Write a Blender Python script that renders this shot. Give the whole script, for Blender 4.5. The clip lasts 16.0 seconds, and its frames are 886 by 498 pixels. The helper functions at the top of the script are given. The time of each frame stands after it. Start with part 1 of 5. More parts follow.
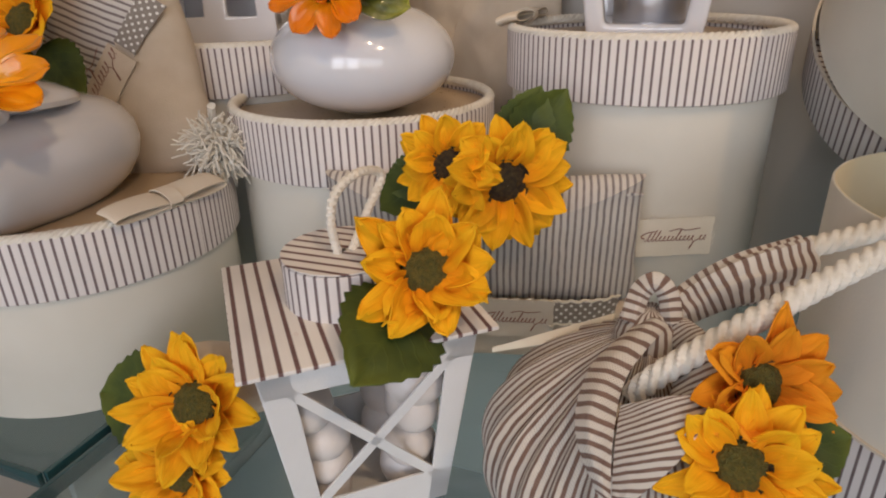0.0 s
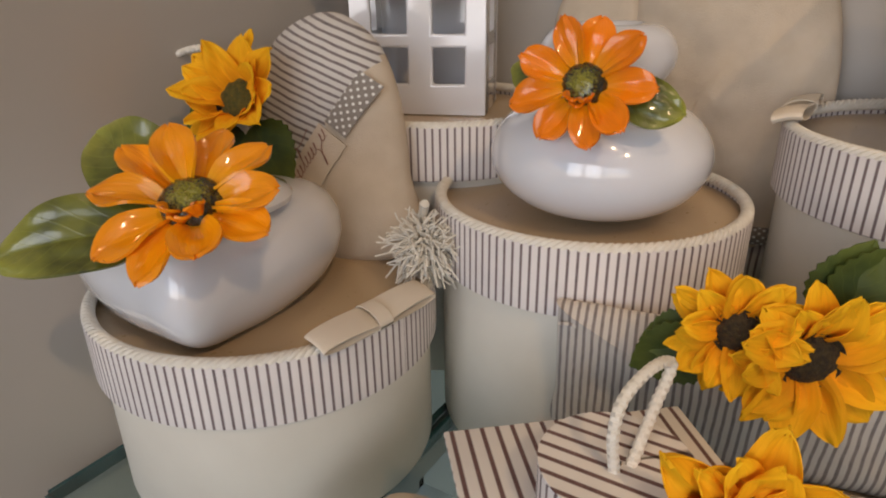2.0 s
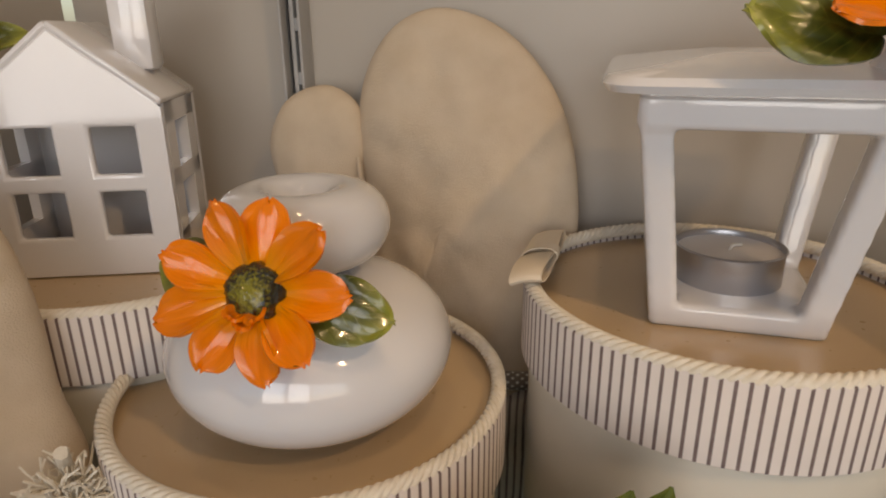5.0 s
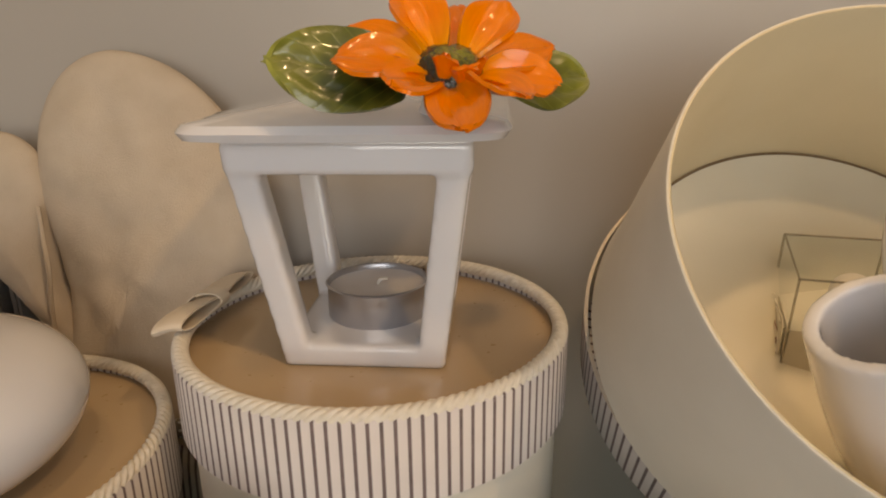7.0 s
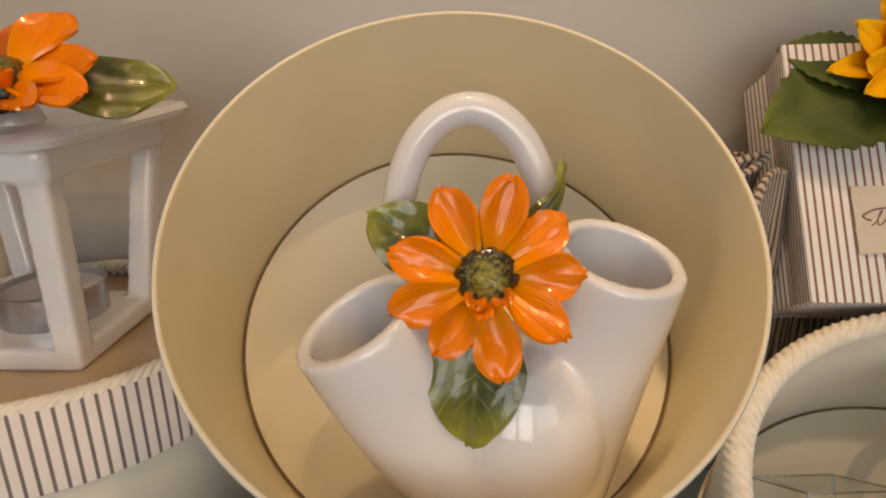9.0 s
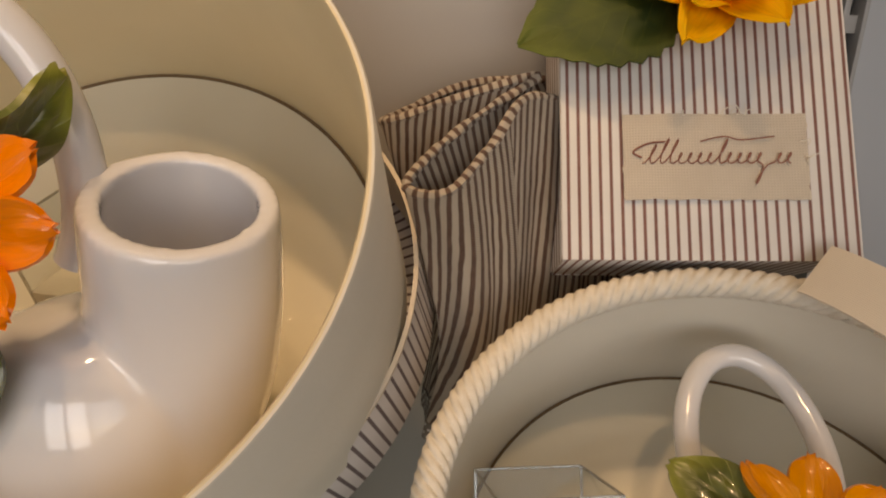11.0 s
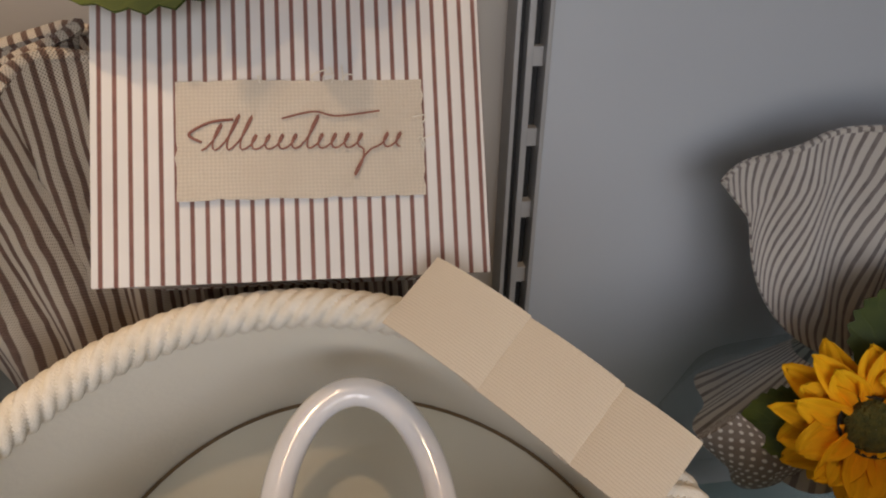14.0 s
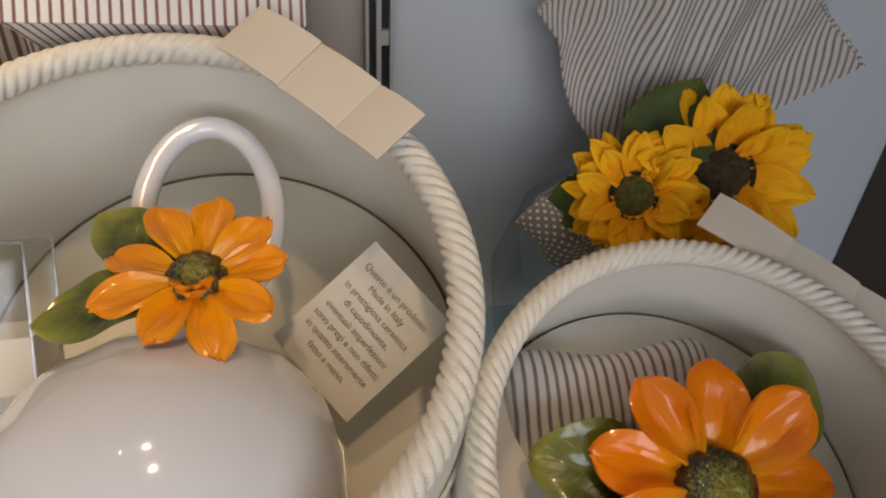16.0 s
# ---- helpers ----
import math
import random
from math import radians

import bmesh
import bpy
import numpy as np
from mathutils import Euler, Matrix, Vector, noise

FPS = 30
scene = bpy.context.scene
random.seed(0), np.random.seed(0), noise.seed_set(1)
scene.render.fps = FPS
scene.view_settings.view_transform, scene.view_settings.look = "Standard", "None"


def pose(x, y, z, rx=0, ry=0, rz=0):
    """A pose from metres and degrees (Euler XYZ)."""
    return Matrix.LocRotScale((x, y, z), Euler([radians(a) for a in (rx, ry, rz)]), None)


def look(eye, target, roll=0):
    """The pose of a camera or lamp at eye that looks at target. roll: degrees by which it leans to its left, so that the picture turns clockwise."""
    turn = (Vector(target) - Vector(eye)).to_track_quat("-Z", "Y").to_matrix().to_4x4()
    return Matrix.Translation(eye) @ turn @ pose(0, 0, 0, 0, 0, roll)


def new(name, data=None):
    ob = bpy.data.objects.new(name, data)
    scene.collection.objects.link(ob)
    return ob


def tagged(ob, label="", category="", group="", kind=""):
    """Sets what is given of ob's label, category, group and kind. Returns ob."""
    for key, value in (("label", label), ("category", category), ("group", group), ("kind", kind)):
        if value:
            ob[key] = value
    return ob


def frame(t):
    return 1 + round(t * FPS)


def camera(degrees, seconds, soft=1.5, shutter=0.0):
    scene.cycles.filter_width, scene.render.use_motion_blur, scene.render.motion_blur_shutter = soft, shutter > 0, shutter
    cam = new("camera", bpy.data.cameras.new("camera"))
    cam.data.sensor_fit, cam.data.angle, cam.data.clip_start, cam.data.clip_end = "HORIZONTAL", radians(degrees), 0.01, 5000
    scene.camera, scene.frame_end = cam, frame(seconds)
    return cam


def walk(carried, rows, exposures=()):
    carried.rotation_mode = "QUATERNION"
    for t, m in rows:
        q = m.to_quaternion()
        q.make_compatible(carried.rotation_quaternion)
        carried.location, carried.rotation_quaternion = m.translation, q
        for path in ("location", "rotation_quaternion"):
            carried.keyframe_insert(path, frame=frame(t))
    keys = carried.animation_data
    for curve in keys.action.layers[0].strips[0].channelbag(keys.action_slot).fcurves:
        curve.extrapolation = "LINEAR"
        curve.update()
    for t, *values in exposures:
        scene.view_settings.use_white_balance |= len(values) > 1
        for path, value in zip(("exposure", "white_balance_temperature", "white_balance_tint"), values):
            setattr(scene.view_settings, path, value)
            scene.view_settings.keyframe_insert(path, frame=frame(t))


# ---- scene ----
# camera and its way along the shelf
ROWS = [
    (0, (0.2283, -0.4400, 0.1080), (-0.1002, 0.4130, -0.2974), -1.34),
    (0.5, (0.2071, -0.4414, 0.1154), (-0.1649, 0.3938, -0.2895), -1.12),
    (1, (0.1893, -0.4363, 0.1230), (-0.2298, 0.3795, -0.2755), -1.09),
    (1.5, (0.1737, -0.4099, 0.1253), (-0.2934, 0.3788, -0.2745), -0.43),
    (2, (0.1554, -0.4004, 0.1403), (-0.3430, 0.3716, -0.2543), -0.90),
    (2.5, (0.1283, -0.3836, 0.1485), (-0.3372, 0.4099, -0.2433), -0.75),
    (3, (0.1135, -0.3643, 0.1606), (-0.3202, 0.4553, -0.2136), -0.37),
    (3.2, (0.1097, -0.3559, 0.1646), (-0.3157, 0.4710, -0.2032), -0.80),
    (5.3, (0.1685, -0.3016, 0.1707), (-0.0232, 0.6221, -0.1611), -0.90),
    (5.5, (0.1761, -0.2991, 0.1713), (0.0084, 0.6286, -0.1624), -1.10),
    (6, (0.2152, -0.2886, 0.1738), (0.0510, 0.6483, -0.1347), -0.65),
    (6.5, (0.2283, -0.2879, 0.1803), (0.1177, 0.6647, -0.1033), -1.08),
    (7, (0.2459, -0.2893, 0.1743), (0.1783, 0.6645, -0.1185), -0.83),
    (7.5, (0.2793, -0.2887, 0.1711), (0.2077, 0.6642, -0.1238), -1.28),
    (8, (0.3120, -0.2878, 0.1760), (0.2449, 0.6648, -0.1206), -1.20),
    (8.5, (0.3409, -0.2894, 0.1814), (0.2857, 0.6641, -0.1150), -1.20),
    (9, (0.3686, -0.2869, 0.1755), (0.3173, 0.6660, -0.1236), -1.48),
    (9.5, (0.3904, -0.2829, 0.1689), (0.3315, 0.6593, -0.1609), -1.38),
    (10, (0.4163, -0.2739, 0.1616), (0.3504, 0.6632, -0.1811), -1.55),
    (10.2, (0.4274, -0.2693, 0.1609), (0.3567, 0.6644, -0.1901), -1.41),
    (12.3, (0.4785, -0.1920, 0.1571), (0.5306, 0.7233, -0.2424), 0.23),
    (12.5, (0.4826, -0.1863, 0.1557), (0.5353, 0.7308, -0.2396), 0.49),
    (13, (0.4893, -0.1755, 0.1542), (0.5400, 0.7454, -0.2324), 0.85),
    (13.5, (0.5077, -0.1820, 0.1547), (0.5887, 0.7243, -0.2601), 0.94),
    (14, (0.5353, -0.1974, 0.1548), (0.6708, 0.6846, -0.2966), 0.94),
    (14.5, (0.5502, -0.2095, 0.1510), (0.7246, 0.6642, -0.3032), 1.46),
    (15, (0.5568, -0.2255, 0.1392), (0.7508, 0.6289, -0.3429), 3.02),
    (15.5, (0.5609, -0.2452, 0.1353), (0.7582, 0.5982, -0.3644), 3.53),
    (16, (0.5631, -0.2719, 0.1338), (0.7539, 0.5552, -0.3949), 3.52),
]
cam = camera(70.0, 16.0, soft=2.0)
walk(cam, [(t, look(e, g, r)) for t, e, g, r in ROWS],
     exposures=((0.0, 0.04, 6150, 13), (3.2, 0.03, 6400, 11), (5.5, -0.12, 6950, 11), (9.0, -0.09, 7200, 12), (10.2, -0.18, 7300, 13), (12.5, -0.26, 7500, 16), (14.5, -0.03, 6250, 12), (16.0, 0.08, 6250, 11)))

# ---- light ----
world = bpy.data.worlds.new("world")
scene.world = world
world.use_nodes = True
wn = world.node_tree
sky = wn.nodes.new("ShaderNodeTexSky")
sky.sky_type, sky.sun_disc = 'NISHITA', False
sky.sun_elevation, sky.sun_rotation = radians(35), radians(150)
wn.nodes["Background"].inputs[1].default_value = 0.1
wn.links.new(sky.outputs[0], wn.nodes["Background"].inputs[0])


def area_lamp(name, m, sx, sy, watts, colour):
    d = bpy.data.lights.new(name, 'AREA')
    d.shape, d.size, d.size_y, d.energy, d.color = 'RECTANGLE', sx, sy, watts, colour
    ob = new(name, d)
    ob.matrix_world = m
    return ob


def spot_lamp(name, eye, target, watts, colour, size=0.03, cone=60, blend=0.4):
    d = bpy.data.lights.new(name, 'SPOT')
    d.energy, d.color, d.shadow_soft_size, d.spot_size, d.spot_blend = watts, colour, size, radians(cone), blend
    ob = new(name, d)
    ob.matrix_world = look(eye, target)
    return ob


# daylight through the shop window behind the camera, and warm ceiling spots
area_lamp("window_light", look((1.75, -2.42, 0.45), (0.3, 0, 0.05)), 1.2, 1.3, 3.6, (0.74, 0.87, 1.0))
for wx in (-0.06, 0.66):
    area_lamp("window_light", look((wx, -2.42, 0.45), (0.2, 0, 0.05)), 0.60, 1.3, 8.0, (0.96, 0.95, 0.97))
# the last, narrow spot is added to brighten the wall by the tipped box
for sx, sy, tx, ty, tz, w, cone in ((0.12, -0.38, 0.11, -0.06, 0.0, 5.0, 36), (0.58, -0.72, 0.36, -0.15, 0.0, 12.0, 25), (1.15, -0.95, -0.13, -0.15, 0.13, 25.0, 27), (0.46, -0.34, 0.52, -0.12, 0.02, 9.5, 16), (0.36, -0.26, 0.395, -0.05, 0.12, 20.0, 12)):
    spot_lamp("ceiling_spot_light", (sx, sy, 1.38), (tx, ty, tz), w, (1.0, 0.68, 0.38), cone=cone)

# ---- materials ----
def nodes_of(name):
    m = bpy.data.materials.new(name)
    m.use_nodes = True
    nt = m.node_tree
    return m, nt, nt.nodes["Principled BSDF"]


def add(nt, kind, **sets):
    n = nt.nodes.new(kind)
    for k, v in sets.items():
        if k in n.inputs:
            n.inputs[k].default_value = v
    return n


def mixer(nt, fac, a, b):
    n = nt.nodes.new("ShaderNodeMix")
    n.data_type = 'RGBA'
    for sock, v in ((n.inputs[0], fac), (n.inputs[6], a), (n.inputs[7], b)):
        if isinstance(v, (tuple, float, int)):
            sock.default_value = (*v, 1) if isinstance(v, tuple) else v
        else:
            nt.links.new(v, sock)
    return n.outputs[2]


def op(nt, kind, a, b=0.0):
    n = nt.nodes.new("ShaderNodeMath")
    n.operation = kind
    for sock, v in ((n.inputs[0], a), (n.inputs[1], b)):
        if isinstance(v, (float, int)):
            sock.default_value = v
        else:
            nt.links.new(v, sock)
    return n.outputs[0]


def ramp(nt, fac, lo, hi):
    n = nt.nodes.new("ShaderNodeMapRange")
    n.inputs[1].default_value, n.inputs[2].default_value = lo, hi
    nt.links.new(fac, n.inputs[0])
    return n.outputs[0]


def noise_of(nt, scale, detail=3.0, coord="Object"):
    c = nt.nodes.new("ShaderNodeTexCoord")
    n = nt.nodes.new("ShaderNodeTexNoise")
    n.inputs["Scale"].default_value, n.inputs["Detail"].default_value = scale, detail
    nt.links.new(c.outputs[coord], n.inputs["Vector"])
    return n.outputs[0]


def uv_of(nt):
    c = nt.nodes.new("ShaderNodeTexCoord")
    s = nt.nodes.new("ShaderNodeSeparateXYZ")
    nt.links.new(c.outputs["UV"], s.inputs[0])
    return s.outputs[0], s.outputs[1]


def bump(nt, bsdf, height, strength, dist=0.0005):
    b = nt.nodes.new("ShaderNodeBump")
    b.inputs["Strength"].default_value, b.inputs["Distance"].default_value = strength, dist
    nt.links.new(height, b.inputs["Height"])
    nt.links.new(b.outputs[0], bsdf.inputs["Normal"])


def plain(name, a, b, rough=0.6, scale=60.0, fine=900.0, rel=0.25, coat=0.0, spec=0.5, dist=0.0004):
    """A surface with a mottle of two near colours and a fine relief."""
    m, nt, p = nodes_of(name)
    big, small = noise_of(nt, scale), noise_of(nt, fine, 2.0)
    nt.links.new(mixer(nt, ramp(nt, big, 0.3, 0.7), a, b), p.inputs["Base Color"])
    nt.links.new(ramp_to(nt, small, rough - 0.06, rough + 0.06), p.inputs["Roughness"])
    p.inputs["Specular IOR Level"].default_value = spec
    p.inputs["Coat Weight"].default_value = coat
    p.inputs["Coat Roughness"].default_value = 0.035
    bump(nt, p, small, rel, dist)
    return m


def ramp_to(nt, fac, lo, hi):
    n = nt.nodes.new("ShaderNodeMapRange")
    n.inputs[3].default_value, n.inputs[4].default_value = lo, hi
    nt.links.new(fac, n.inputs[0])
    return n.outputs[0]


def striped(name, pitch, width, ink, ground, rough=0.7, weave=0.0, axis=0, wobble=0.0):
    """Printed stripes across the surface's own u or v, in metres; weave: threads of a cloth."""
    m, nt, p = nodes_of(name)
    u, v = uv_of(nt)
    c = (u, v)[axis]
    if wobble:
        c = op(nt, 'ADD', c, op(nt, 'MULTIPLY', op(nt, 'SUBTRACT', noise_of(nt, 90.0), 0.5), wobble))
    f = op(nt, 'FRACT', op(nt, 'DIVIDE', op(nt, 'ADD', c, 10.0), pitch))
    d = op(nt, 'ABSOLUTE', op(nt, 'SUBTRACT', f, 0.5))
    mask = ramp(nt, d, width * 0.5 + 0.05, width * 0.5 - 0.03)
    grain = noise_of(nt, 260.0, 2.0)
    inked = mixer(nt, ramp(nt, grain, 0.25, 0.75), ink, tuple(min(1, k * 1.5) for k in ink))
    base = mixer(nt, ramp(nt, noise_of(nt, 40.0), 0.3, 0.7), ground, tuple(k * 0.9 for k in ground))
    nt.links.new(mixer(nt, mask, base, inked), p.inputs["Base Color"])
    p.inputs["Roughness"].default_value = rough
    p.inputs["Specular IOR Level"].default_value = 0.25
    if weave:
        a = op(nt, 'SINE', op(nt, 'MULTIPLY', u, 6.283 / weave))
        b = op(nt, 'SINE', op(nt, 'MULTIPLY', v, 6.283 / weave))
        bump(nt, p, op(nt, 'MULTIPLY', a, b), 0.5, 0.0003)
        p.inputs["Sheen Weight"].default_value = 0.15
    else:
        bump(nt, p, grain, 0.12, 0.0002)
    return m


def dotted(name):
    """Grey-brown ribbon with small white dots in a staggered grid."""
    m, nt, p = nodes_of(name)
    u, v = uv_of(nt)
    pitch = 0.0046
    row = op(nt, 'DIVIDE', op(nt, 'ADD', v, 1.0), pitch * 0.5)
    shift = op(nt, 'MULTIPLY', op(nt, 'MODULO', op(nt, 'FLOOR', row), 2.0), 0.5)
    fu = op(nt, 'SUBTRACT', op(nt, 'FRACT', op(nt, 'ADD', op(nt, 'DIVIDE', op(nt, 'ADD', u, 1.0), pitch), shift)), 0.5)
    fv = op(nt, 'MULTIPLY', op(nt, 'SUBTRACT', op(nt, 'FRACT', row), 0.5), 0.5)
    r = op(nt, 'SQRT', op(nt, 'ADD', op(nt, 'MULTIPLY', fu, fu), op(nt, 'MULTIPLY', fv, fv)))
    mask = ramp(nt, r, 0.19, 0.14)
    base = mixer(nt, noise_of(nt, 500.0), (0.22, 0.19, 0.16), (0.32, 0.28, 0.25))
    nt.links.new(mixer(nt, mask, base, (0.8, 0.78, 0.74)), p.inputs["Base Color"])
    p.inputs["Roughness"].default_value = 0.85
    bump(nt, p, noise_of(nt, 900.0), 0.5, 0.0003)
    return m


def petal_mat(name, base, mid, tip, rough, coat, veins, sub=0.0):
    """Petal colour runs from base to tip along v, with veins along its length."""
    m, nt, p = nodes_of(name)
    u, v = uv_of(nt)
    info = nt.nodes.new("ShaderNodeObjectInfo")
    col = mixer(nt, ramp(nt, v, 0.0, 0.4), base, mid)
    col = mixer(nt, ramp(nt, op(nt, 'ADD', v, op(nt, 'MULTIPLY', op(nt, 'SUBTRACT', noise_of(nt, 120.0), 0.5), 0.5)), 0.45, 1.0), col, tip)
    streak = nt.nodes.new("ShaderNodeTexNoise")
    comb = nt.nodes.new("ShaderNodeCombineXYZ")
    nt.links.new(op(nt, 'MULTIPLY', u, 9.0), comb.inputs[0])
    nt.links.new(op(nt, 'MULTIPLY', v, 1.6), comb.inputs[1])
    nt.links.new(op(nt, 'MULTIPLY', info.outputs["Random"], 40.0), comb.inputs[2])
    nt.links.new(comb.outputs[0], streak.inputs["Vector"])
    streak.inputs["Scale"].default_value = 2.2
    col = mixer(nt, op(nt, 'MULTIPLY', ramp(nt, streak.outputs[0], 0.4, 0.75), veins), col, tuple(k * 0.72 for k in mid))
    bright = nt.nodes.new("ShaderNodeHueSaturation")
    nt.links.new(ramp_to(nt, info.outputs["Random"], 0.9, 1.08), bright.inputs["Value"])
    nt.links.new(col, bright.inputs["Color"])
    nt.links.new(bright.outputs[0], p.inputs["Base Color"])
    p.inputs["Roughness"].default_value = rough
    p.inputs["Specular IOR Level"].default_value = 0.2
    p.inputs["Coat Weight"].default_value = coat
    p.inputs["Coat Roughness"].default_value = 0.05
    if sub:
        p.inputs["Subsurface Weight"].default_value = sub
        p.inputs["Subsurface Radius"].default_value = (0.004, 0.002, 0.0005)
    bump(nt, p, streak.outputs[0], 0.35, 0.0008)
    return m


def leaf_mat(name, dark, light, rough, coat):
    m, nt, p = nodes_of(name)
    u, v = uv_of(nt)
    a = op(nt, 'ABSOLUTE', op(nt, 'SUBTRACT', u, 0.5))
    rib = op(nt, 'FRACT', op(nt, 'MULTIPLY', op(nt, 'SUBTRACT', v, op(nt, 'MULTIPLY', a, 0.7)), 7.0))
    vein = ramp(nt, op(nt, 'ABSOLUTE', op(nt, 'SUBTRACT', rib, 0.5)), 0.40, 0.5)
    mid = ramp(nt, a, 0.035, 0.0)
    blot = ramp(nt, noise_of(nt, 55.0, 3.0), 0.35, 0.68)
    edge = ramp(nt, op(nt, 'ADD', op(nt, 'ADD', v, op(nt, 'MULTIPLY', a, 0.45)), op(nt, 'MULTIPLY', op(nt, 'SUBTRACT', noise_of(nt, 140.0, 3.0), 0.5), 0.5)), 0.55, 1.25)
    col = mixer(nt, op(nt, 'MAXIMUM', op(nt, 'MULTIPLY', blot, 0.5), edge), dark, light)
    col = mixer(nt, op(nt, 'MULTIPLY', op(nt, 'MAXIMUM', vein, mid), 0.09), col, tuple(min(1, k * 1.5) for k in light))
    nt.links.new(col, p.inputs["Base Color"])
    p.inputs["Roughness"].default_value = rough
    p.inputs["Coat Weight"].default_value = coat
    p.inputs["Coat Roughness"].default_value = 0.05
    bump(nt, p, op(nt, 'MAXIMUM', vein, mid), 0.2, 0.0004)
    return m


def glazed_seed(name):
    """A seed head painted yellow-green on its crown and near black round it, speckled, under a glaze."""
    m, nt, p = nodes_of(name)
    u, v = uv_of(nt)
    spots = noise_of(nt, 900.0, 3.0)
    k = op(nt, 'ADD', v, op(nt, 'MULTIPLY', op(nt, 'SUBTRACT', spots, 0.5), 1.1))
    col = mixer(nt, ramp(nt, k, 0.12, 0.50), (0.27, 0.25, 0.02), (0.016, 0.020, 0.011))
    col = mixer(nt, op(nt, 'MULTIPLY', ramp(nt, noise_of(nt, 350.0, 2.0), 0.58, 0.70), 0.4), col, (0.50, 0.40, 0.03))
    nt.links.new(col, p.inputs["Base Color"])
    p.inputs["Roughness"].default_value = 0.22
    p.inputs["Coat Weight"].default_value = 0.7
    p.inputs["Coat Roughness"].default_value = 0.05
    bump(nt, p, spots, 0.9, 0.0015)
    return m


def linen(name, a, b, thread, shade):
    """Coarse woven linen: threads both ways, uneven, on the surface's own u and v in metres."""
    m, nt, p = nodes_of(name)
    u, v = uv_of(nt)
    wu = op(nt, 'SINE', op(nt, 'MULTIPLY', op(nt, 'ADD', u, op(nt, 'MULTIPLY', noise_of(nt, 300.0), 0.0006)), 6.283 / thread))
    wv = op(nt, 'SINE', op(nt, 'MULTIPLY', op(nt, 'ADD', v, op(nt, 'MULTIPLY', noise_of(nt, 220.0), 0.0006)), 6.283 / thread))
    w = op(nt, 'ADD', op(nt, 'MULTIPLY', op(nt, 'ADD', wu, wv), 0.25), 0.5)
    col = mixer(nt, w, tuple(k * shade for k in a), a)
    col = mixer(nt, op(nt, 'MULTIPLY', ramp(nt, noise_of(nt, 90.0, 4.0), 0.35, 0.7), 0.6), col, b)
    nt.links.new(col, p.inputs["Base Color"])
    p.inputs["Roughness"].default_value = 0.9
    bump(nt, p, w, 0.4, 0.0003)
    return m


def thin_glass(name, tint, gloss, rough=0.02, edge=0.5):
    """A clear sheet: light goes straight through, tinted, and the surface shines more at a slant."""
    m, nt, p = nodes_of(name)
    nt.nodes.remove(p)
    clear, shine, lw = nt.nodes.new("ShaderNodeBsdfTransparent"), nt.nodes.new("ShaderNodeBsdfGlossy"), nt.nodes.new("ShaderNodeLayerWeight")
    clear.inputs[0].default_value = (*tint, 1)
    nt.links.new(ramp_to(nt, noise_of(nt, 25.0), rough * 0.5, rough * 1.5), shine.inputs["Roughness"])
    nt.links.new(op(nt, 'ADD', op(nt, 'MULTIPLY', op(nt, 'POWER', lw.outputs["Facing"], 3.5), edge), gloss), (mix := nt.nodes.new("ShaderNodeMixShader")).inputs[0])
    nt.links.new(clear.outputs[0], mix.inputs[1])
    nt.links.new(shine.outputs[0], mix.inputs[2])
    nt.links.new(mix.outputs[0], nt.nodes["Material Output"].inputs[0])
    return m


INK, PAPER = (0.15, 0.115, 0.115), (0.82, 0.77, 0.75)
M_BAND = striped("striped_card", 0.0039, 0.26, INK, PAPER)
M_BAND_WIDE = striped("brown_striped_card", 0.00296, 0.28, (0.20, 0.10, 0.085), (0.84, 0.82, 0.80))
M_ROOF = striped("striped_roof_paper", 0.0052, 0.27, (0.13, 0.075, 0.07), (0.84, 0.80, 0.76))
M_CLOTH = striped("ticking_cloth", 0.0036, 0.34, (0.19, 0.16, 0.155), (0.74, 0.70, 0.66), 0.9, weave=0.0007, wobble=0.0012)
M_CLOTH_BROWN = striped("brown_ticking_cloth", 0.0028, 0.40, (0.17, 0.105, 0.08), (0.72, 0.66, 0.58), 0.9, weave=0.0008, wobble=0.0015)
M_CLOTH_BIN = striped("dark_ticking_cloth", 0.0030, 0.42, (0.115, 0.07, 0.052), (0.56, 0.49, 0.40), 0.9, weave=0.0008, wobble=0.0012)
M_CLOTH_FINE = striped("fine_ticking_cloth", 0.0032, 0.36, (0.22, 0.19, 0.18), (0.74, 0.69, 0.63), 0.9, weave=0.0007, wobble=0.001)
M_DOTS = dotted("dotted_ribbon")
M_BODY = plain("cream_card", (0.78, 0.74, 0.65), (0.73, 0.69, 0.60), 0.6, 30.0, 700.0, 0.15)
M_INNER = plain("cream_lining", (0.76, 0.66, 0.45), (0.72, 0.62, 0.41), 0.42, 30.0, 500.0, 0.1)
M_TAN = plain("tan_laminate", (0.55, 0.41, 0.25), (0.51, 0.375, 0.225), 0.3, 14.0, 300.0, 0.06, coat=0.35)
M_PALE = plain("pale_laminate", (0.78, 0.74, 0.62), (0.73, 0.69, 0.57), 0.20, 14.0, 300.0, 0.04, coat=0.9)
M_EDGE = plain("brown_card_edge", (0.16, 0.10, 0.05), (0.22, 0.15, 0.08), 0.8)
M_ROPE = plain("cotton_rope", (0.86, 0.82, 0.74), (0.76, 0.71, 0.61), 0.9, 300.0, 2500.0, 0.6)
M_RIBBON = linen("cream_ribbon", (0.80, 0.71, 0.58), (0.74, 0.65, 0.53), 0.0006, 0.92)
M_LINEN = linen("linen_label", (0.72, 0.65, 0.55), (0.60, 0.53, 0.44), 0.0008, 0.84)
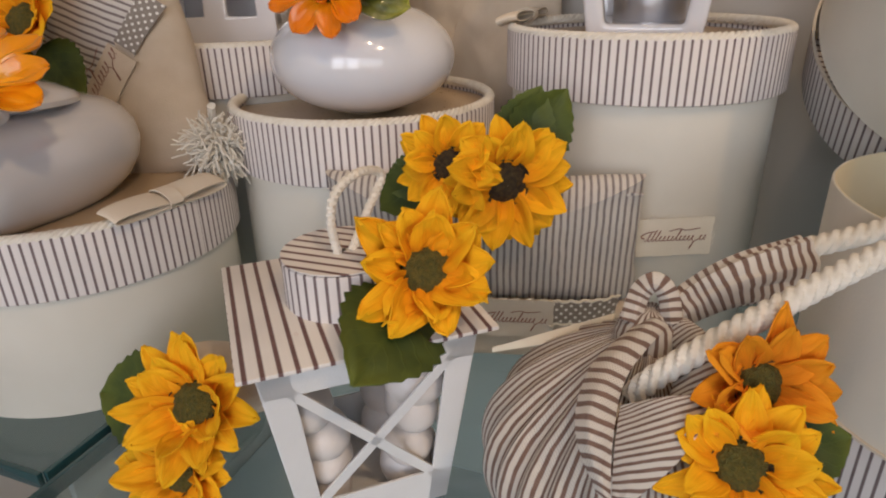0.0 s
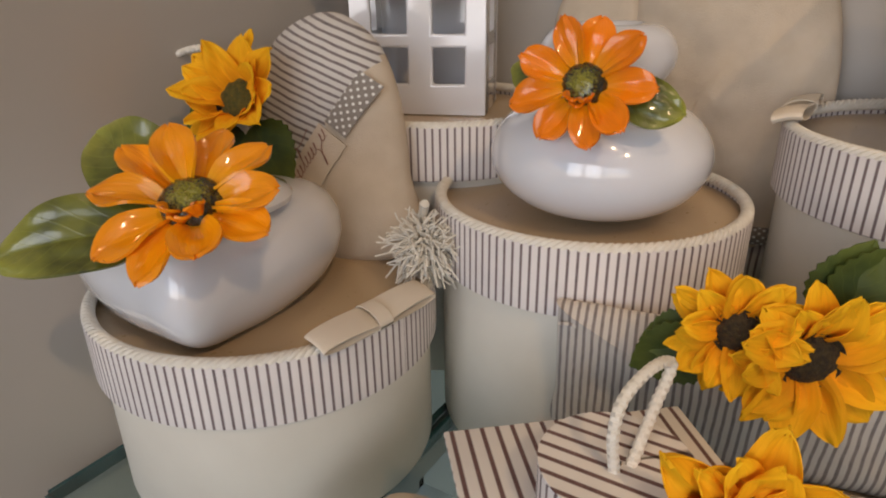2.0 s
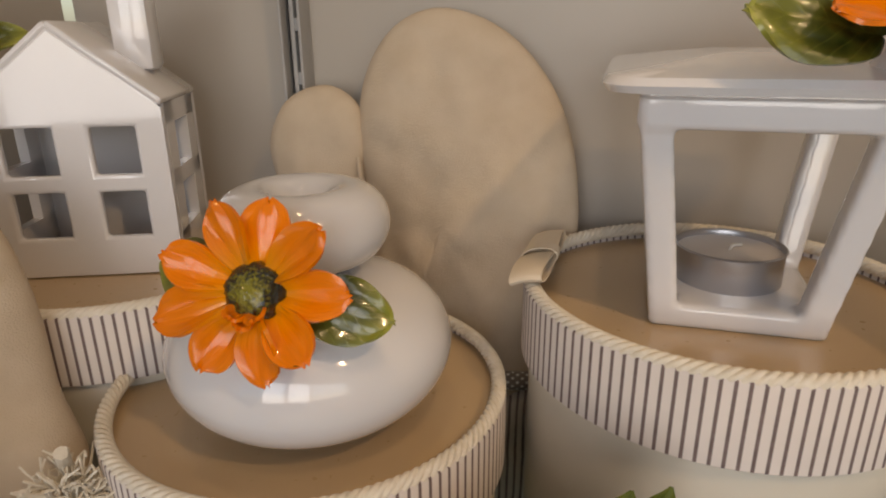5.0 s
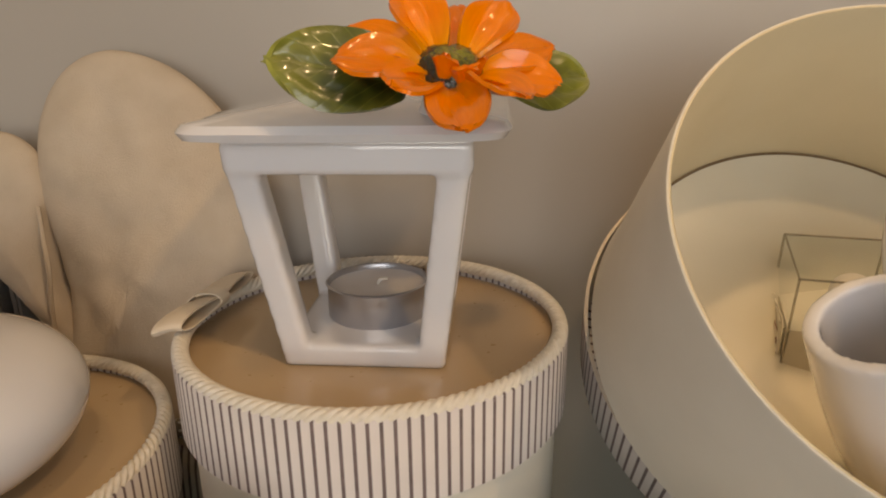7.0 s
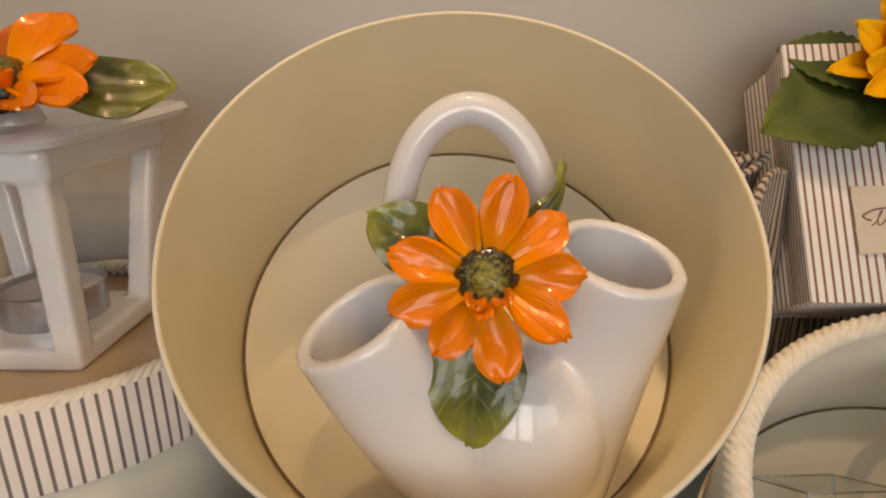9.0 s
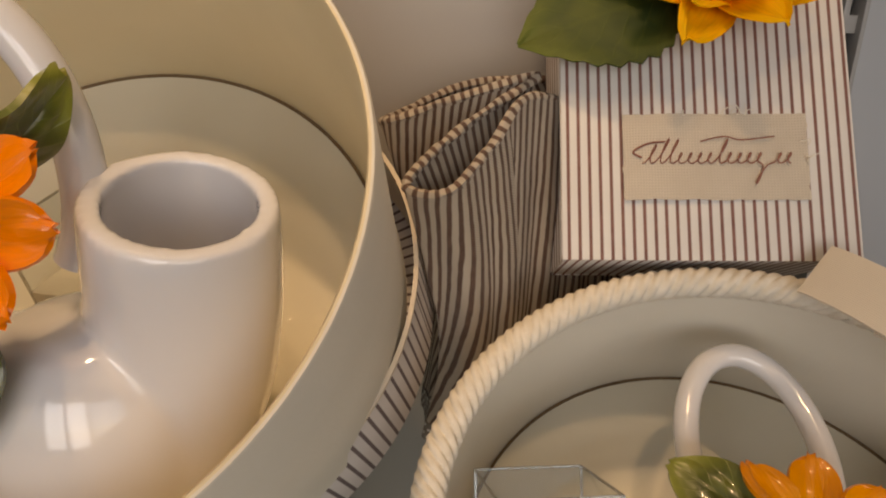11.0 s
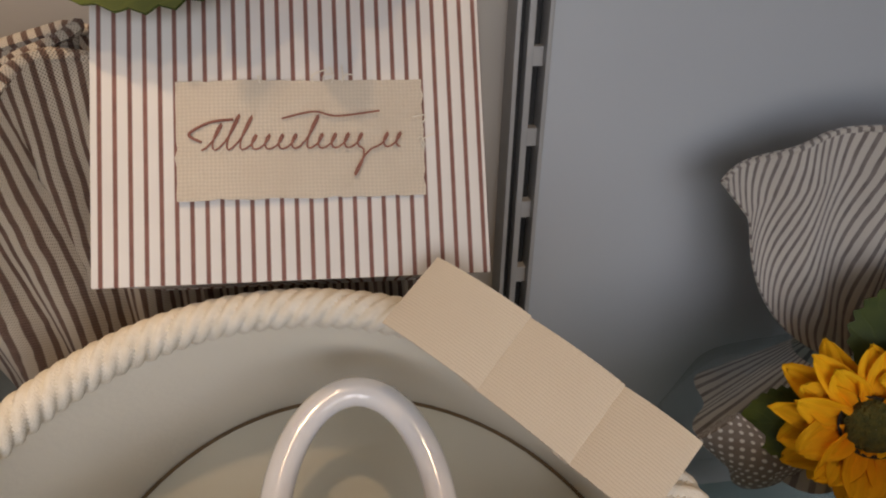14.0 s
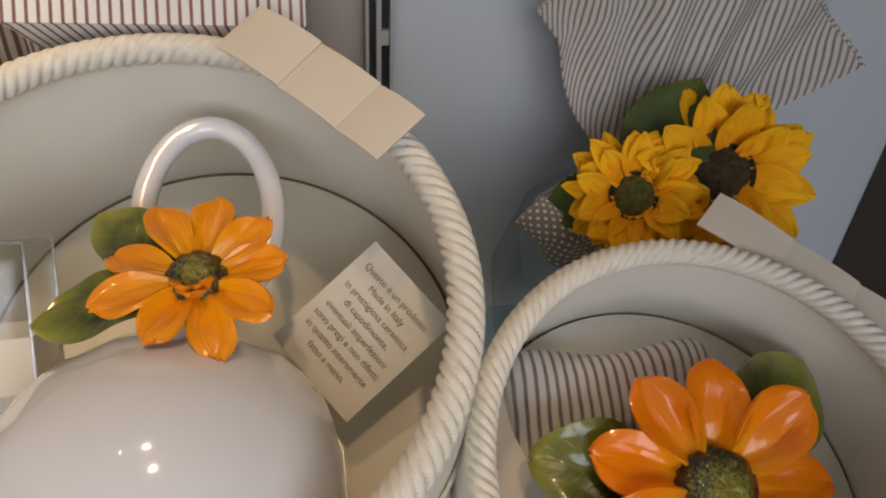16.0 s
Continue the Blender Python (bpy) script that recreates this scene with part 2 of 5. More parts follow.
M_CANVAS = plain("cream_canvas", (0.66, 0.56, 0.44), (0.60, 0.50, 0.38), 0.9, 70.0, 1500.0, 0.6, dist=0.0006)
M_CERAMIC = plain("white_glazed_ceramic", (0.83, 0.83, 0.86), (0.79, 0.79, 0.83), 0.10, 25.0, 60.0, 0.05, coat=1.0)
M_WAX = plain("candle_wax", (0.82, 0.78, 0.76), (0.76, 0.72, 0.70), 0.4)
M_SCRIPT = plain("brown_print", (0.27, 0.115, 0.09), (0.32, 0.145, 0.11), 0.8)
M_FAINT_PRINT = plain("grey_brown_print", (0.27, 0.23, 0.17), (0.33, 0.28, 0.21), 0.8)
M_WHITE_CARD = plain("white_card", (0.84, 0.83, 0.82), (0.80, 0.79, 0.78), 0.6)
M_ALMOND = plain("sugared_almond", (0.82, 0.76, 0.72), (0.76, 0.70, 0.66), 0.35, 80.0)
M_PAPER = plain("cream_paper", (0.80, 0.75, 0.64), (0.75, 0.70, 0.58), 0.7)
M_WALL = plain("painted_panel", (0.49, 0.46, 0.42), (0.46, 0.43, 0.39), 0.34, 3.0, 120.0, 0.015)
M_WALL_BLUE = plain("blue_grey_panel", (0.58, 0.605, 0.64), (0.54, 0.565, 0.60), 0.38, 3.0, 120.0, 0.02)
M_DARK_WOOD = plain("dark_brown_wood", (0.075, 0.050, 0.034), (0.05, 0.033, 0.022), 0.45, 9.0, 240.0, 0.2)
M_ROOM = plain("room_plaster", (0.72, 0.66, 0.58), (0.66, 0.60, 0.52), 0.8, 2.0, 80.0, 0.2)
M_FLOOR = plain("floor_tile", (0.38, 0.33, 0.28), (0.32, 0.28, 0.23), 0.4, 4.0, 60.0, 0.2)
M_STEEL = plain("grey_steel", (0.42, 0.42, 0.42), (0.36, 0.36, 0.36), 0.4, 30.0, 400.0, 0.1)
M_SLOT_SHADE = plain("slot_shade", (0.012, 0.012, 0.013), (0.02, 0.02, 0.02), 0.6)
M_SEED = plain("seed_head", (0.025, 0.018, 0.012), (0.09, 0.06, 0.02), 0.8, 500.0, 1500.0, 1.0, dist=0.002)
M_SEED_GREEN = plain("green_seed_head", (0.07, 0.075, 0.015), (0.16, 0.13, 0.02), 0.8, 500.0, 1500.0, 1.0, dist=0.002)
M_GLAZED_SEED = glazed_seed("glazed_seed_head")
M_CER_PETAL = petal_mat("glazed_orange_petal", (0.92, 0.38, 0.004), (0.92, 0.240, 0.001), (0.91, 0.215, 0.0), 0.28, 0.75, 0.28)
M_CER_GOLD = petal_mat("glazed_golden_petal", (0.92, 0.44, 0.006), (0.93, 0.33, 0.002), (0.92, 0.29, 0.002), 0.28, 0.75, 0.28)
M_SILK = petal_mat("yellow_silk_petal", (0.85, 0.28, 0.003), (0.95, 0.42, 0.004), (0.96, 0.52, 0.008), 0.75, 0.0, 0.4, 0.08)
M_SILK_ORANGE = petal_mat("orange_silk_petal", (0.70, 0.20, 0.006), (0.82, 0.27, 0.008), (0.84, 0.32, 0.01), 0.75, 0.0, 0.4, 0.08)
M_CER_LEAF = leaf_mat("glazed_green_leaf", (0.008, 0.022, 0.003), (0.33, 0.34, 0.05), 0.30, 0.65)
M_SILK_LEAF = leaf_mat("green_silk_leaf", (0.020, 0.042, 0.006), (0.115, 0.145, 0.014), 0.65, 0.0)
M_GLASS = thin_glass("shelf_glass", (0.78, 0.88, 0.87), 0.06, 0.012, 0.55)
M_GLASS_EDGE = plain("green_glass_edge", (0.018, 0.060, 0.066), (0.03, 0.085, 0.09), 0.2, 40.0, 200.0, 0.05, coat=0.5)
M_CREASE = thin_glass("crease_highlight_acetate", (0.72, 0.70, 0.66), 0.25, 0.15, 0.5)
M_CLEAR = thin_glass("clear_acetate", (0.93, 0.95, 0.95), 0.05, 0.04, 0.45)
m_alu, nt_alu, p_alu = nodes_of("thin_aluminium")
p_alu.inputs["Metallic"].default_value = 0.9
p_alu.inputs["Base Color"].default_value = (0.50, 0.50, 0.53, 1)
nt_alu.links.new(ramp_to(nt_alu, noise_of(nt_alu, 300.0), 0.25, 0.45), p_alu.inputs["Roughness"])
M_ALU = m_alu

# ---- mesh helpers: each gives vertices, faces and a (u, v) for every vertex ----
def grid(fn, nu, nv, wrap=False):
    V, U, F = [], [], []
    for j in range(nv + 1):
        for i in range(nu + 1):
            p, uv = fn(i / nu, j / nv)
            V.append(p)
            U.append(uv)
    for j in range(nv):
        for i in range(nu):
            a = j * (nu + 1) + i
            F.append((a, a + 1, a + nu + 2, a + nu + 1))
    return V, F, U


def lathe(profile, seg=72, rref=None):
    """Turns (r, z) pairs round z; u runs round in metres at rref, v along the profile."""
    rref = rref or max(r for r, z in profile)
    run = [0.0]
    for (a, b), (c, d) in zip(profile, profile[1:]):
        run.append(run[-1] + math.hypot(c - a, d - b))
    def at(u, v):
        k = round(v * (len(profile) - 1))
        r, z = profile[k]
        t = 2 * math.pi * u
        return (r * math.cos(t), r * math.sin(t), z), (u * 2 * math.pi * rref, run[k])
    return grid(at, seg, len(profile) - 1)


def spline(points, n, closed=False):
    """Points along a smooth curve through the given ones."""
    P = [Vector(p) for p in points]
    m = len(P)
    out = []
    spans = m if closed else m - 1
    for k in range(n if closed else n + 1):
        s = k / n * spans
        i = min(int(s), spans - 1)
        t = s - i
        g = (lambda q: P[q % m]) if closed else (lambda q: P[max(0, min(m - 1, q))])
        a, b, c, d = g(i - 1), g(i), g(i + 1), g(i + 2)
        out.append(0.5 * (2 * b + (c - a) * t + (2 * a - 5 * b + 4 * c - d) * t * t + (3 * b - a - 3 * c + d) * t ** 3))
    return out


def sweep(path, r, nseg=10, closed=False, lobes=0, depth=0.0, pitch=0.01, flat=1.0, taper=None):
    """A tube along path; lobes and pitch twist its section like the strands of a rope."""
    P = [Vector(p) for p in path]
    n = len(P)
    V, U, F = [], [], []
    run = 0.0
    ref = None
    rows = n + 1 if closed else n
    for i in range(rows):
        a, b = P[(i - 1) % n] if (closed or i) else P[0], P[(i + 1) % n] if (closed or i < n - 1) else P[-1]
        tan = (b - a).normalized()
        if ref is None:
            ref = tan.orthogonal() if abs(tan.z) > 0.9 else Vector((0, 0, 1))
        ref = (ref - tan * ref.dot(tan)).normalized()
        side = tan.cross(ref)
        if i:
            run += (P[i % n] - P[(i - 1) % n]).length
        k = taper(i / max(1, n - 1)) if taper else 1.0
        for j in range(nseg + 1):
            t = 2 * math.pi * j / nseg
            rr = r * k * (1 + depth * 0.85 * (abs(math.sin(lobes * 0.5 * (t + 2 * math.pi * run / pitch))) ** 0.7 - 0.6) if lobes else 1)
            V.append(P[i % n] + ref * (rr * math.cos(t)) + side * (rr * flat * math.sin(t)))
            U.append((run, t * r))
    for i in range(rows - 1):
        for j in range(nseg):
            a = i * (nseg + 1) + j
            F.append((a, a + 1, a + nseg + 2, a + nseg + 1))
    if not closed:
        F.append(tuple(range(nseg, -1, -1)))
        F.append(tuple((rows - 1) * (nseg + 1) + j for j in range(nseg + 1)))
    return V, F, U


def join(*meshes):
    V, F, U = [], [], []
    for v, f, u in meshes:
        n = len(V)
        V += [tuple(p) for p in v]
        U += list(u)
        F += [tuple(k + n for k in q) for q in f]
    return V, F, U


def moved(mesh, m):
    v, f, u = mesh
    return [m @ Vector(p) for p in v], f, u


def block(sx, sy, sz, bev=0.001, m=None, seg=2):
    """A box with rounded edges, centred, its u and v in metres over each face."""
    bm = bmesh.new()
    bmesh.ops.create_cube(bm, size=1)
    bmesh.ops.scale(bm, vec=(sx, sy, sz), verts=bm.verts)
    if bev:
        bmesh.ops.bevel(bm, geom=bm.edges[:], offset=bev, segments=seg, affect='EDGES', profile=0.5)
    V, F, U = [], [], []
    for f in bm.faces:
        n = f.normal
        k = max(range(3), key=lambda i: abs(n[i]))
        o = len(V)
        for q in f.verts:
            c = q.co
            V.append(tuple(m @ c) if m else tuple(c))
            U.append(((c.x, c.y) if k == 2 else (c.x, c.z) if k == 1 else (c.y, c.z)))
        F.append(tuple(range(o, o + len(f.verts))))
    bm.free()
    return V, F, U


def sheet(fn, nu, nv, th):
    """A thin sheet with two sides and an edge, th thick."""
    V, F, U = grid(fn, nu, nv)
    V = [Vector(p) for p in V]
    w = nu + 1
    N = []
    for j in range(nv + 1):
        for i in range(w):
            a = V[j * w + max(0, i - 1)]
            b = V[j * w + min(nu, i + 1)]
            c = V[max(0, j - 1) * w + i]
            d = V[min(nv, j + 1) * w + i]
            q = (b - a).cross(d - c)
            N.append(q.normalized() if q.length > 1e-12 else Vector((0, 0, 1)))
    n = len(V)
    W = [p - q * th for p, q in zip(V, N)]
    F2 = [tuple(k + n for k in reversed(f)) for f in F]
    ring = [i for i in range(w)] + [j * w + nu for j in range(1, nv + 1)] + [nv * w + i for i in range(nu - 1, -1, -1)] + [j * w for j in range(nv - 1, 0, -1)]
    E = [(b, a, a + n, b + n) for a, b in zip(ring, ring[1:] + ring[:1])]
    return V + W, F + F2 + E, U + U


def puffy(outline, thick, rings=14, power=2.2, n=72, wrinkle=0.0, back=1.0, seed=0):
    """A stuffed shape: a closed outline in x and z, swollen along y; -y is its front."""
    O = spline([(x, 0, z) for x, z in outline], n, True)
    c = sum(O, Vector()) / len(O)
    V, F, U = [], [], []
    for side in (-1, 1):
        o = len(V)
        for k in range(rings + 1):
            s = math.sin(0.5 * math.pi * k / rings)
            h = thick * (1 - s ** power) ** 0.5 * (back if side > 0 else 1.0)
            for q in O + O[:1]:
                p = c + (q - c) * s
                wr = wrinkle * noise.noise(Vector((p.x * 60 + seed, p.z * 60, side))) * (1 - s ** 6) if wrinkle else 0
                V.append((p.x, side * (h + wr), p.z))
                U.append((p.x, p.z))
        for k in range(rings):
            for j in range(n):
                a = o + k * (n + 1) + j
                q = (a, a + 1, a + n + 2, a + n + 1)
                F.append(q if side < 0 else q[::-1])
    return V, F, U


def facing(place, normal, up=(0, 0, 1)):
    """The pose whose z points along normal."""
    z = Vector(normal).normalized()
    x = Vector(up).cross(z)
    x = x.normalized() if x.length > 1e-6 else Vector((1, 0, 0))
    y = z.cross(x)
    m = Matrix((x, y, z)).transposed().to_4x4()
    m.translation = Vector(place)
    return m


def thing(name, m, label, category, group="", kind=""):
    e = new(name)
    e.empty_display_size = 0.01
    e.matrix_world = m if isinstance(m, Matrix) else Matrix.Translation(m)
    return tagged(e, label, category, group, kind)


def weld(me):
    bm = bmesh.new()
    bm.from_mesh(me)
    bmesh.ops.remove_doubles(bm, verts=bm.verts, dist=1e-6)
    bm.to_mesh(me)
    bm.free()


def part(name, mesh, material, parent=None, label="", smooth=True, m=None, close=True):
    """One mesh object under a thing or a part."""
    V, F, U = mesh
    me = bpy.data.meshes.new(name)
    me.from_pydata([tuple(p) for p in V], [], F)
    lay = me.uv_layers.new(name="UVMap")
    idx = np.zeros(len(me.loops), dtype=np.int32)
    me.loops.foreach_get("vertex_index", idx)
    lay.data.foreach_set("uv", np.asarray(U, dtype=np.float32)[idx].ravel())
    if close:
        weld(me)
    me.materials.append(material)
    if smooth:
        me.polygons.foreach_set("use_smooth", [True] * len(me.polygons))
        me.set_sharp_from_angle(angle=radians(42))
    ob = new(name, me)
    if parent:
        ob.parent = parent
    if m is not None:
        ob.matrix_local = m
    if label:
        tagged(ob, label)
    return ob


def structure(name, mesh, material, label, category):
    return tagged(part(name, mesh, material), label, category, kind="structure")


# ---- makers of things ----
def rope_ring(r, z, thick, seg=900):
    return sweep([(r * math.cos(2 * math.pi * k / seg), r * math.sin(2 * math.pi * k / seg), z) for k in range(seg)],
                 thick, 28, True, lobes=5, depth=0.45, pitch=2 * math.pi * r / round(2 * math.pi * r / 0.0165))


def hat_box(m, r, height, band, label, bow_angle=None, top=M_TAN, group="hat boxes", bow_size=0.046):
    """A lidded round box: pale body, striped lid band, recessed top and a rope round the rim. Its foot is at z = 0."""
    t = thing("hat_box", m, label, "box", group)
    rb = r - 0.0035
    part("body", lathe([(0.0, 0.0), (rb - 0.001, 0.0), (rb, 0.0012), (rb, height - band + 0.002), (rb - 0.002, height - band + 0.004)], 96), M_BODY, t, "cream card wall")
    part("lid_band", lathe([(rb + 0.0005, height - band), (r - 0.0004, height - band), (r, height - band + 0.0004), (r, height - 0.0006), (r - 0.0004, height), (r - 0.0022, height), (r - 0.0024, height - 0.006)], 120, r), M_BAND, t, "striped lid band")
    part("lid_top", lathe([(0, height - 0.0052), (r - 0.006, height - 0.0052), (r - 0.0022, height - 0.0052)], 96), top, t, "glossy tan lid top")
    part("rope_trim", rope_ring(r - 0.0030, height - 0.0002, 0.0026), M_ROPE, t, "twisted cotton rope")
    if bow_angle is not None:
        a = radians(bow_angle)
        bow = facing(((r - 0.006) * math.cos(a), (r - 0.006) * math.sin(a), height + 0.0015), (0.25 * math.cos(a), 0.25 * math.sin(a), 1), (math.cos(a), math.sin(a), 0))
        flat_bow(t, bow, bow_size, 0.0145)
    return t


def flat_bow(parent, m, length, width):
    """A flat folded ribbon bow: two loops and a band round the middle."""
    def loop(sgn):
        def at(u, v):
            t = 2 * math.pi * u
            x = sgn * (length * 0.25 * (1 - math.cos(t)))
            z = 0.0028 * math.sin(t) * (0.5 + 0.5 * abs(x) / (length * 0.5)) + 0.003 + 0.0008 * math.sin(v * 3.1)
            return (x, (v - 0.5) * width * (0.92 + 0.08 * math.cos(t)), z), (x, v * width)
        return sheet(at, 32, 6, 0.0005)
    b = part("bow", join(loop(1), loop(-1)), M_RIBBON, parent, "flat cream ribbon bow", m=m)
    def knot(u, v):
        t = 2 * math.pi * u
        return (0.006 * (v - 0.5) * 1.2, (width * 0.52 + 0.0004) * math.cos(t), 0.003 + 0.0042 * math.sin(t)), (v * 0.006, u * 0.03)
    part("knot", sheet(knot, 28, 4, 0.0005), M_RIBBON, b)
    return b


def petal_shape(L, W, pointed, cup, curl, wave, seed, th):
    """One petal along +x from the origin, cupped upwards."""
    def at(u, v):
        s = v if pointed else 1 - (1 - v) ** 1.5
        if pointed:
            w = W * 0.5 * (math.sin(math.pi * min(1, 0.16 + 0.84 * s) ** 1.05) ** 0.7 * 0.98 + 0.02) * (1 if s < 0.97 else 0.5)
        else:
            w = W * 0.5 * (0.26 * (1 - s) + math.sin(math.pi * s ** 1.65) ** 0.58 if s < 0.999 else 0.04)
        y = (2 * u - 1) * w
        x = L * s
        z = cup * W * (2 * u - 1) ** 2 * math.sin(math.pi * min(1, s + 0.1)) + curl * L * (s ** 2) + wave * L * noise.noise(Vector((s * 3 + seed * 7.3, u * 3, seed)))
        z += 0.05 * W * math.cos((2 * u - 1) * 9) * s * (1 - s) * 2
        return (x, y, z), (u, v)
    return sheet(at, 10, 12, th)


def leaf_shape(L, W, fold, droop, jag, seed, th, blunt=0.0):
    def at(u, v):
        w = W * 0.5 * math.sin(math.pi * v ** (0.78 + 0.12 * blunt)) ** (0.8 - 0.28 * blunt) if 0 < v < 1 else 0.0004
        w *= 1 + jag * (abs((v * 9) % 1 - 0.5) * 2 - 0.5)
        y = (2 * u - 1) * w
        z = fold * abs(2 * u - 1) * w + droop * L * v * v + 0.03 * L * noise.noise(Vector((v * 4 + seed, u * 3, seed * 3.1)))
        if blunt:
            z += 0.05 * L * math.sin(v * 8 + seed) * (2 * u - 1) ** 2 + 0.008 * L * math.cos((2 * u - 1) * 12 + v * 6) * math.sin(math.pi * v)
        return (L * v, y, z), (u, v)
    return sheet(at, 16, 36, th)


def seed_head(r, h, mat_noise):
    """A domed, grainy head; v runs from its crown to its foot."""
    n = 14
    V, F, U = lathe([(0.0001, h)] + [(r * math.sin(k / n * math.pi / 2), h * math.cos(k / n * math.pi / 2) ** 0.8) for k in range(1, n + 1)] + [(r * 0.9, -0.3 * h)], 48)
    V = [Vector(p) * (1 + 0.10 * noise.noise(Vector(p) * (mat_noise / r)) + 0.07 * noise.noise(Vector(p) * (6 * mat_noise / r))) for p in V]
    return V, F, [(u, (k // 49) / (n + 1)) for k, (u, v) in enumerate(U)]


def ceramic_flower(parent, m, r, seed, count=9, leaves=(), tilt=18, petal=None, inner=-90):
    """A modelled flower: a seed head with broad glazed petals round it, a few small curled ones and leaves (angle, length, width, roll, lift)."""
    rnd = random.Random(seed)
    head = part("flower", seed_head(r * 0.33, r * 0.27, 2.2), M_GLAZED_SEED, parent, "glazed orange flower with a dark seed head", m=m)
    for k in range(count):
        a = 360 * k / count + rnd.uniform(-6, 6)
        L, W = r * rnd.uniform(0.76, 0.88), r * rnd.uniform(0.43, 0.50)
        pm = pose(0, 0, -0.03 * r + 0.05 * r * (k % 2), 0, 0, a) @ pose(r * 0.21, 0, 0, rnd.uniform(-14, 14), -tilt + rnd.uniform(-10, 10), 0)
        part("petal", petal_shape(L, W, False, rnd.uniform(0.24, 0.42), rnd.uniform(-0.14, 0.04), 0.05, seed + k, 0.0011), petal or M_CER_PETAL, head, m=pm)
    for k in range(3):
        a = inner - 34 + 34 * k + rnd.uniform(-8, 8)
        part("petal", petal_shape(r * rnd.uniform(0.30, 0.38), r * 0.23, False, 0.45, 0.2, 0.06, seed + 30 + k, 0.001), petal or M_CER_PETAL, head, m=pose(0, 0, 0.03 * r, 0, 0, a) @ pose(r * 0.25, 0, 0, 0, -68 + 14 * (k % 2), 0))
    for k, (a, length, width, roll, lift) in enumerate(leaves):
        part("leaf", leaf_shape(r * length, r * width, 0.15, -0.12, 0.0, seed + k, 0.0012, 1.0), M_CER_LEAF, head, "glazed green leaf", m=pose(0, 0, -0.10 * r, 0, 0, a) @ pose(r * 0.40, 0, 0, roll, -lift, 0))
    return head


def silk_sunflower(parent, m, r, seed, count=15, petal=None, leaves=(), seeds=None, tilt=24, leaf=1.0, messy=0.08):
    """A cloth sunflower: two rings of pointed petals round a fuzzy head, with jagged leaves."""
    rnd = random.Random(seed)
    petal = petal or M_SILK
    head = part("sunflower", seed_head(r * 0.30, r * 0.20, 2.6), seeds or M_SEED, parent, "yellow cloth sunflower", m=m)
    for ring in range(2):
        for k in range(count if ring == 0 else count - 3):
            a = 360 * (k + 0.5 * ring) / (count if ring == 0 else count - 3) + rnd.uniform(-9, 9)
            L = r * rnd.uniform(0.72, 0.85) * (1.0 if ring == 0 else 0.78)
            W = r * rnd.uniform(0.34, 0.46) * (10.0 / count) ** 0.5 * (1.2 if count < 14 else 1.45)
            pm = pose(0, 0, 0.03 * r * ring - 0.02 * r, 0, 0, a) @ pose(r * (0.19 + 0.08 * ring), 0, 0, rnd.uniform(-25, 25), -tilt - 12 * ring + rnd.uniform(-14, 14), 0)
            part("petal", petal_shape(L, W, True, 0.22, rnd.uniform(-0.28, 0.08), messy, seed + k + 50 * ring, 0.0004), petal, head, m=pm)
    part("fringe", lathe([(r * 0.27, 0.0), (r * 0.30, r * 0.07), (r * 0.34, r * 0.12), (r * 0.33, r * 0.05)], 26), M_SEED, head)
    for k, (a, s, *lift) in enumerate(leaves):
        part("leaf", leaf_shape(r * s * leaf, r * s * leaf * 0.86, 0.12, -0.12, 0.10, seed + k, 0.0005), M_SILK_LEAF, head, "jagged green cloth leaf", m=pose(0, 0, -0.12 * r, 0, 0, a) @ pose(r * 0.35, 0, 0, rnd.uniform(-12, 12), -lift[0] if lift else 4, 0))
    return head


def scrawl(parent, m, width, height, seed):
    """Flowing brown strokes that stand for a maker's mark: joined loops along a line, no letters."""
    P = []
    heights = (0.75, 1.0, 0.95, 0.42, 0.42, 0.42, 0.42, 0.95, 0.42, 0.42, 0.42, 0.42, -0.8, 0.42, 0.42)
    for k in range(15 * 12 + 1):
        q = k / 12
        h = heights[min(14, int(q))]
        th = 2 * math.pi * (q % 1.0)
        step = width / 15
        zz = 0.5 * height * h * (1 - math.cos(th)) * 0.5 * 1.5
        P.append((-0.5 * width + step * (q + 0.30 * math.sin(th)) + 0.50 * zz, 0, zz - 0.22 * height))
    strokes = [sweep(P, 0.00021, 5, flat=0.6)]
    strokes.append(sweep(spline([(-0.5 * width, 0, -0.05 * height), (-0.56 * width, 0, 0.12 * height), (-0.46 * width, 0, 0.36 * height), (-0.34 * width, 0, 0.42 * height)], 24), 0.0003, 5, flat=0.6))
    strokes.append(sweep(spline([(-0.10 * width, 0, 0.42 * height), (0.06 * width, 0, 0.56 * height), (0.18 * width, 0, 0.46 * height), (0.40 * width, 0, 0.56 * height)], 24), 0.00022, 5, flat=0.6))
    return part("lettering", join(*strokes), M_SCRIPT, parent, "brown script print", m=m)


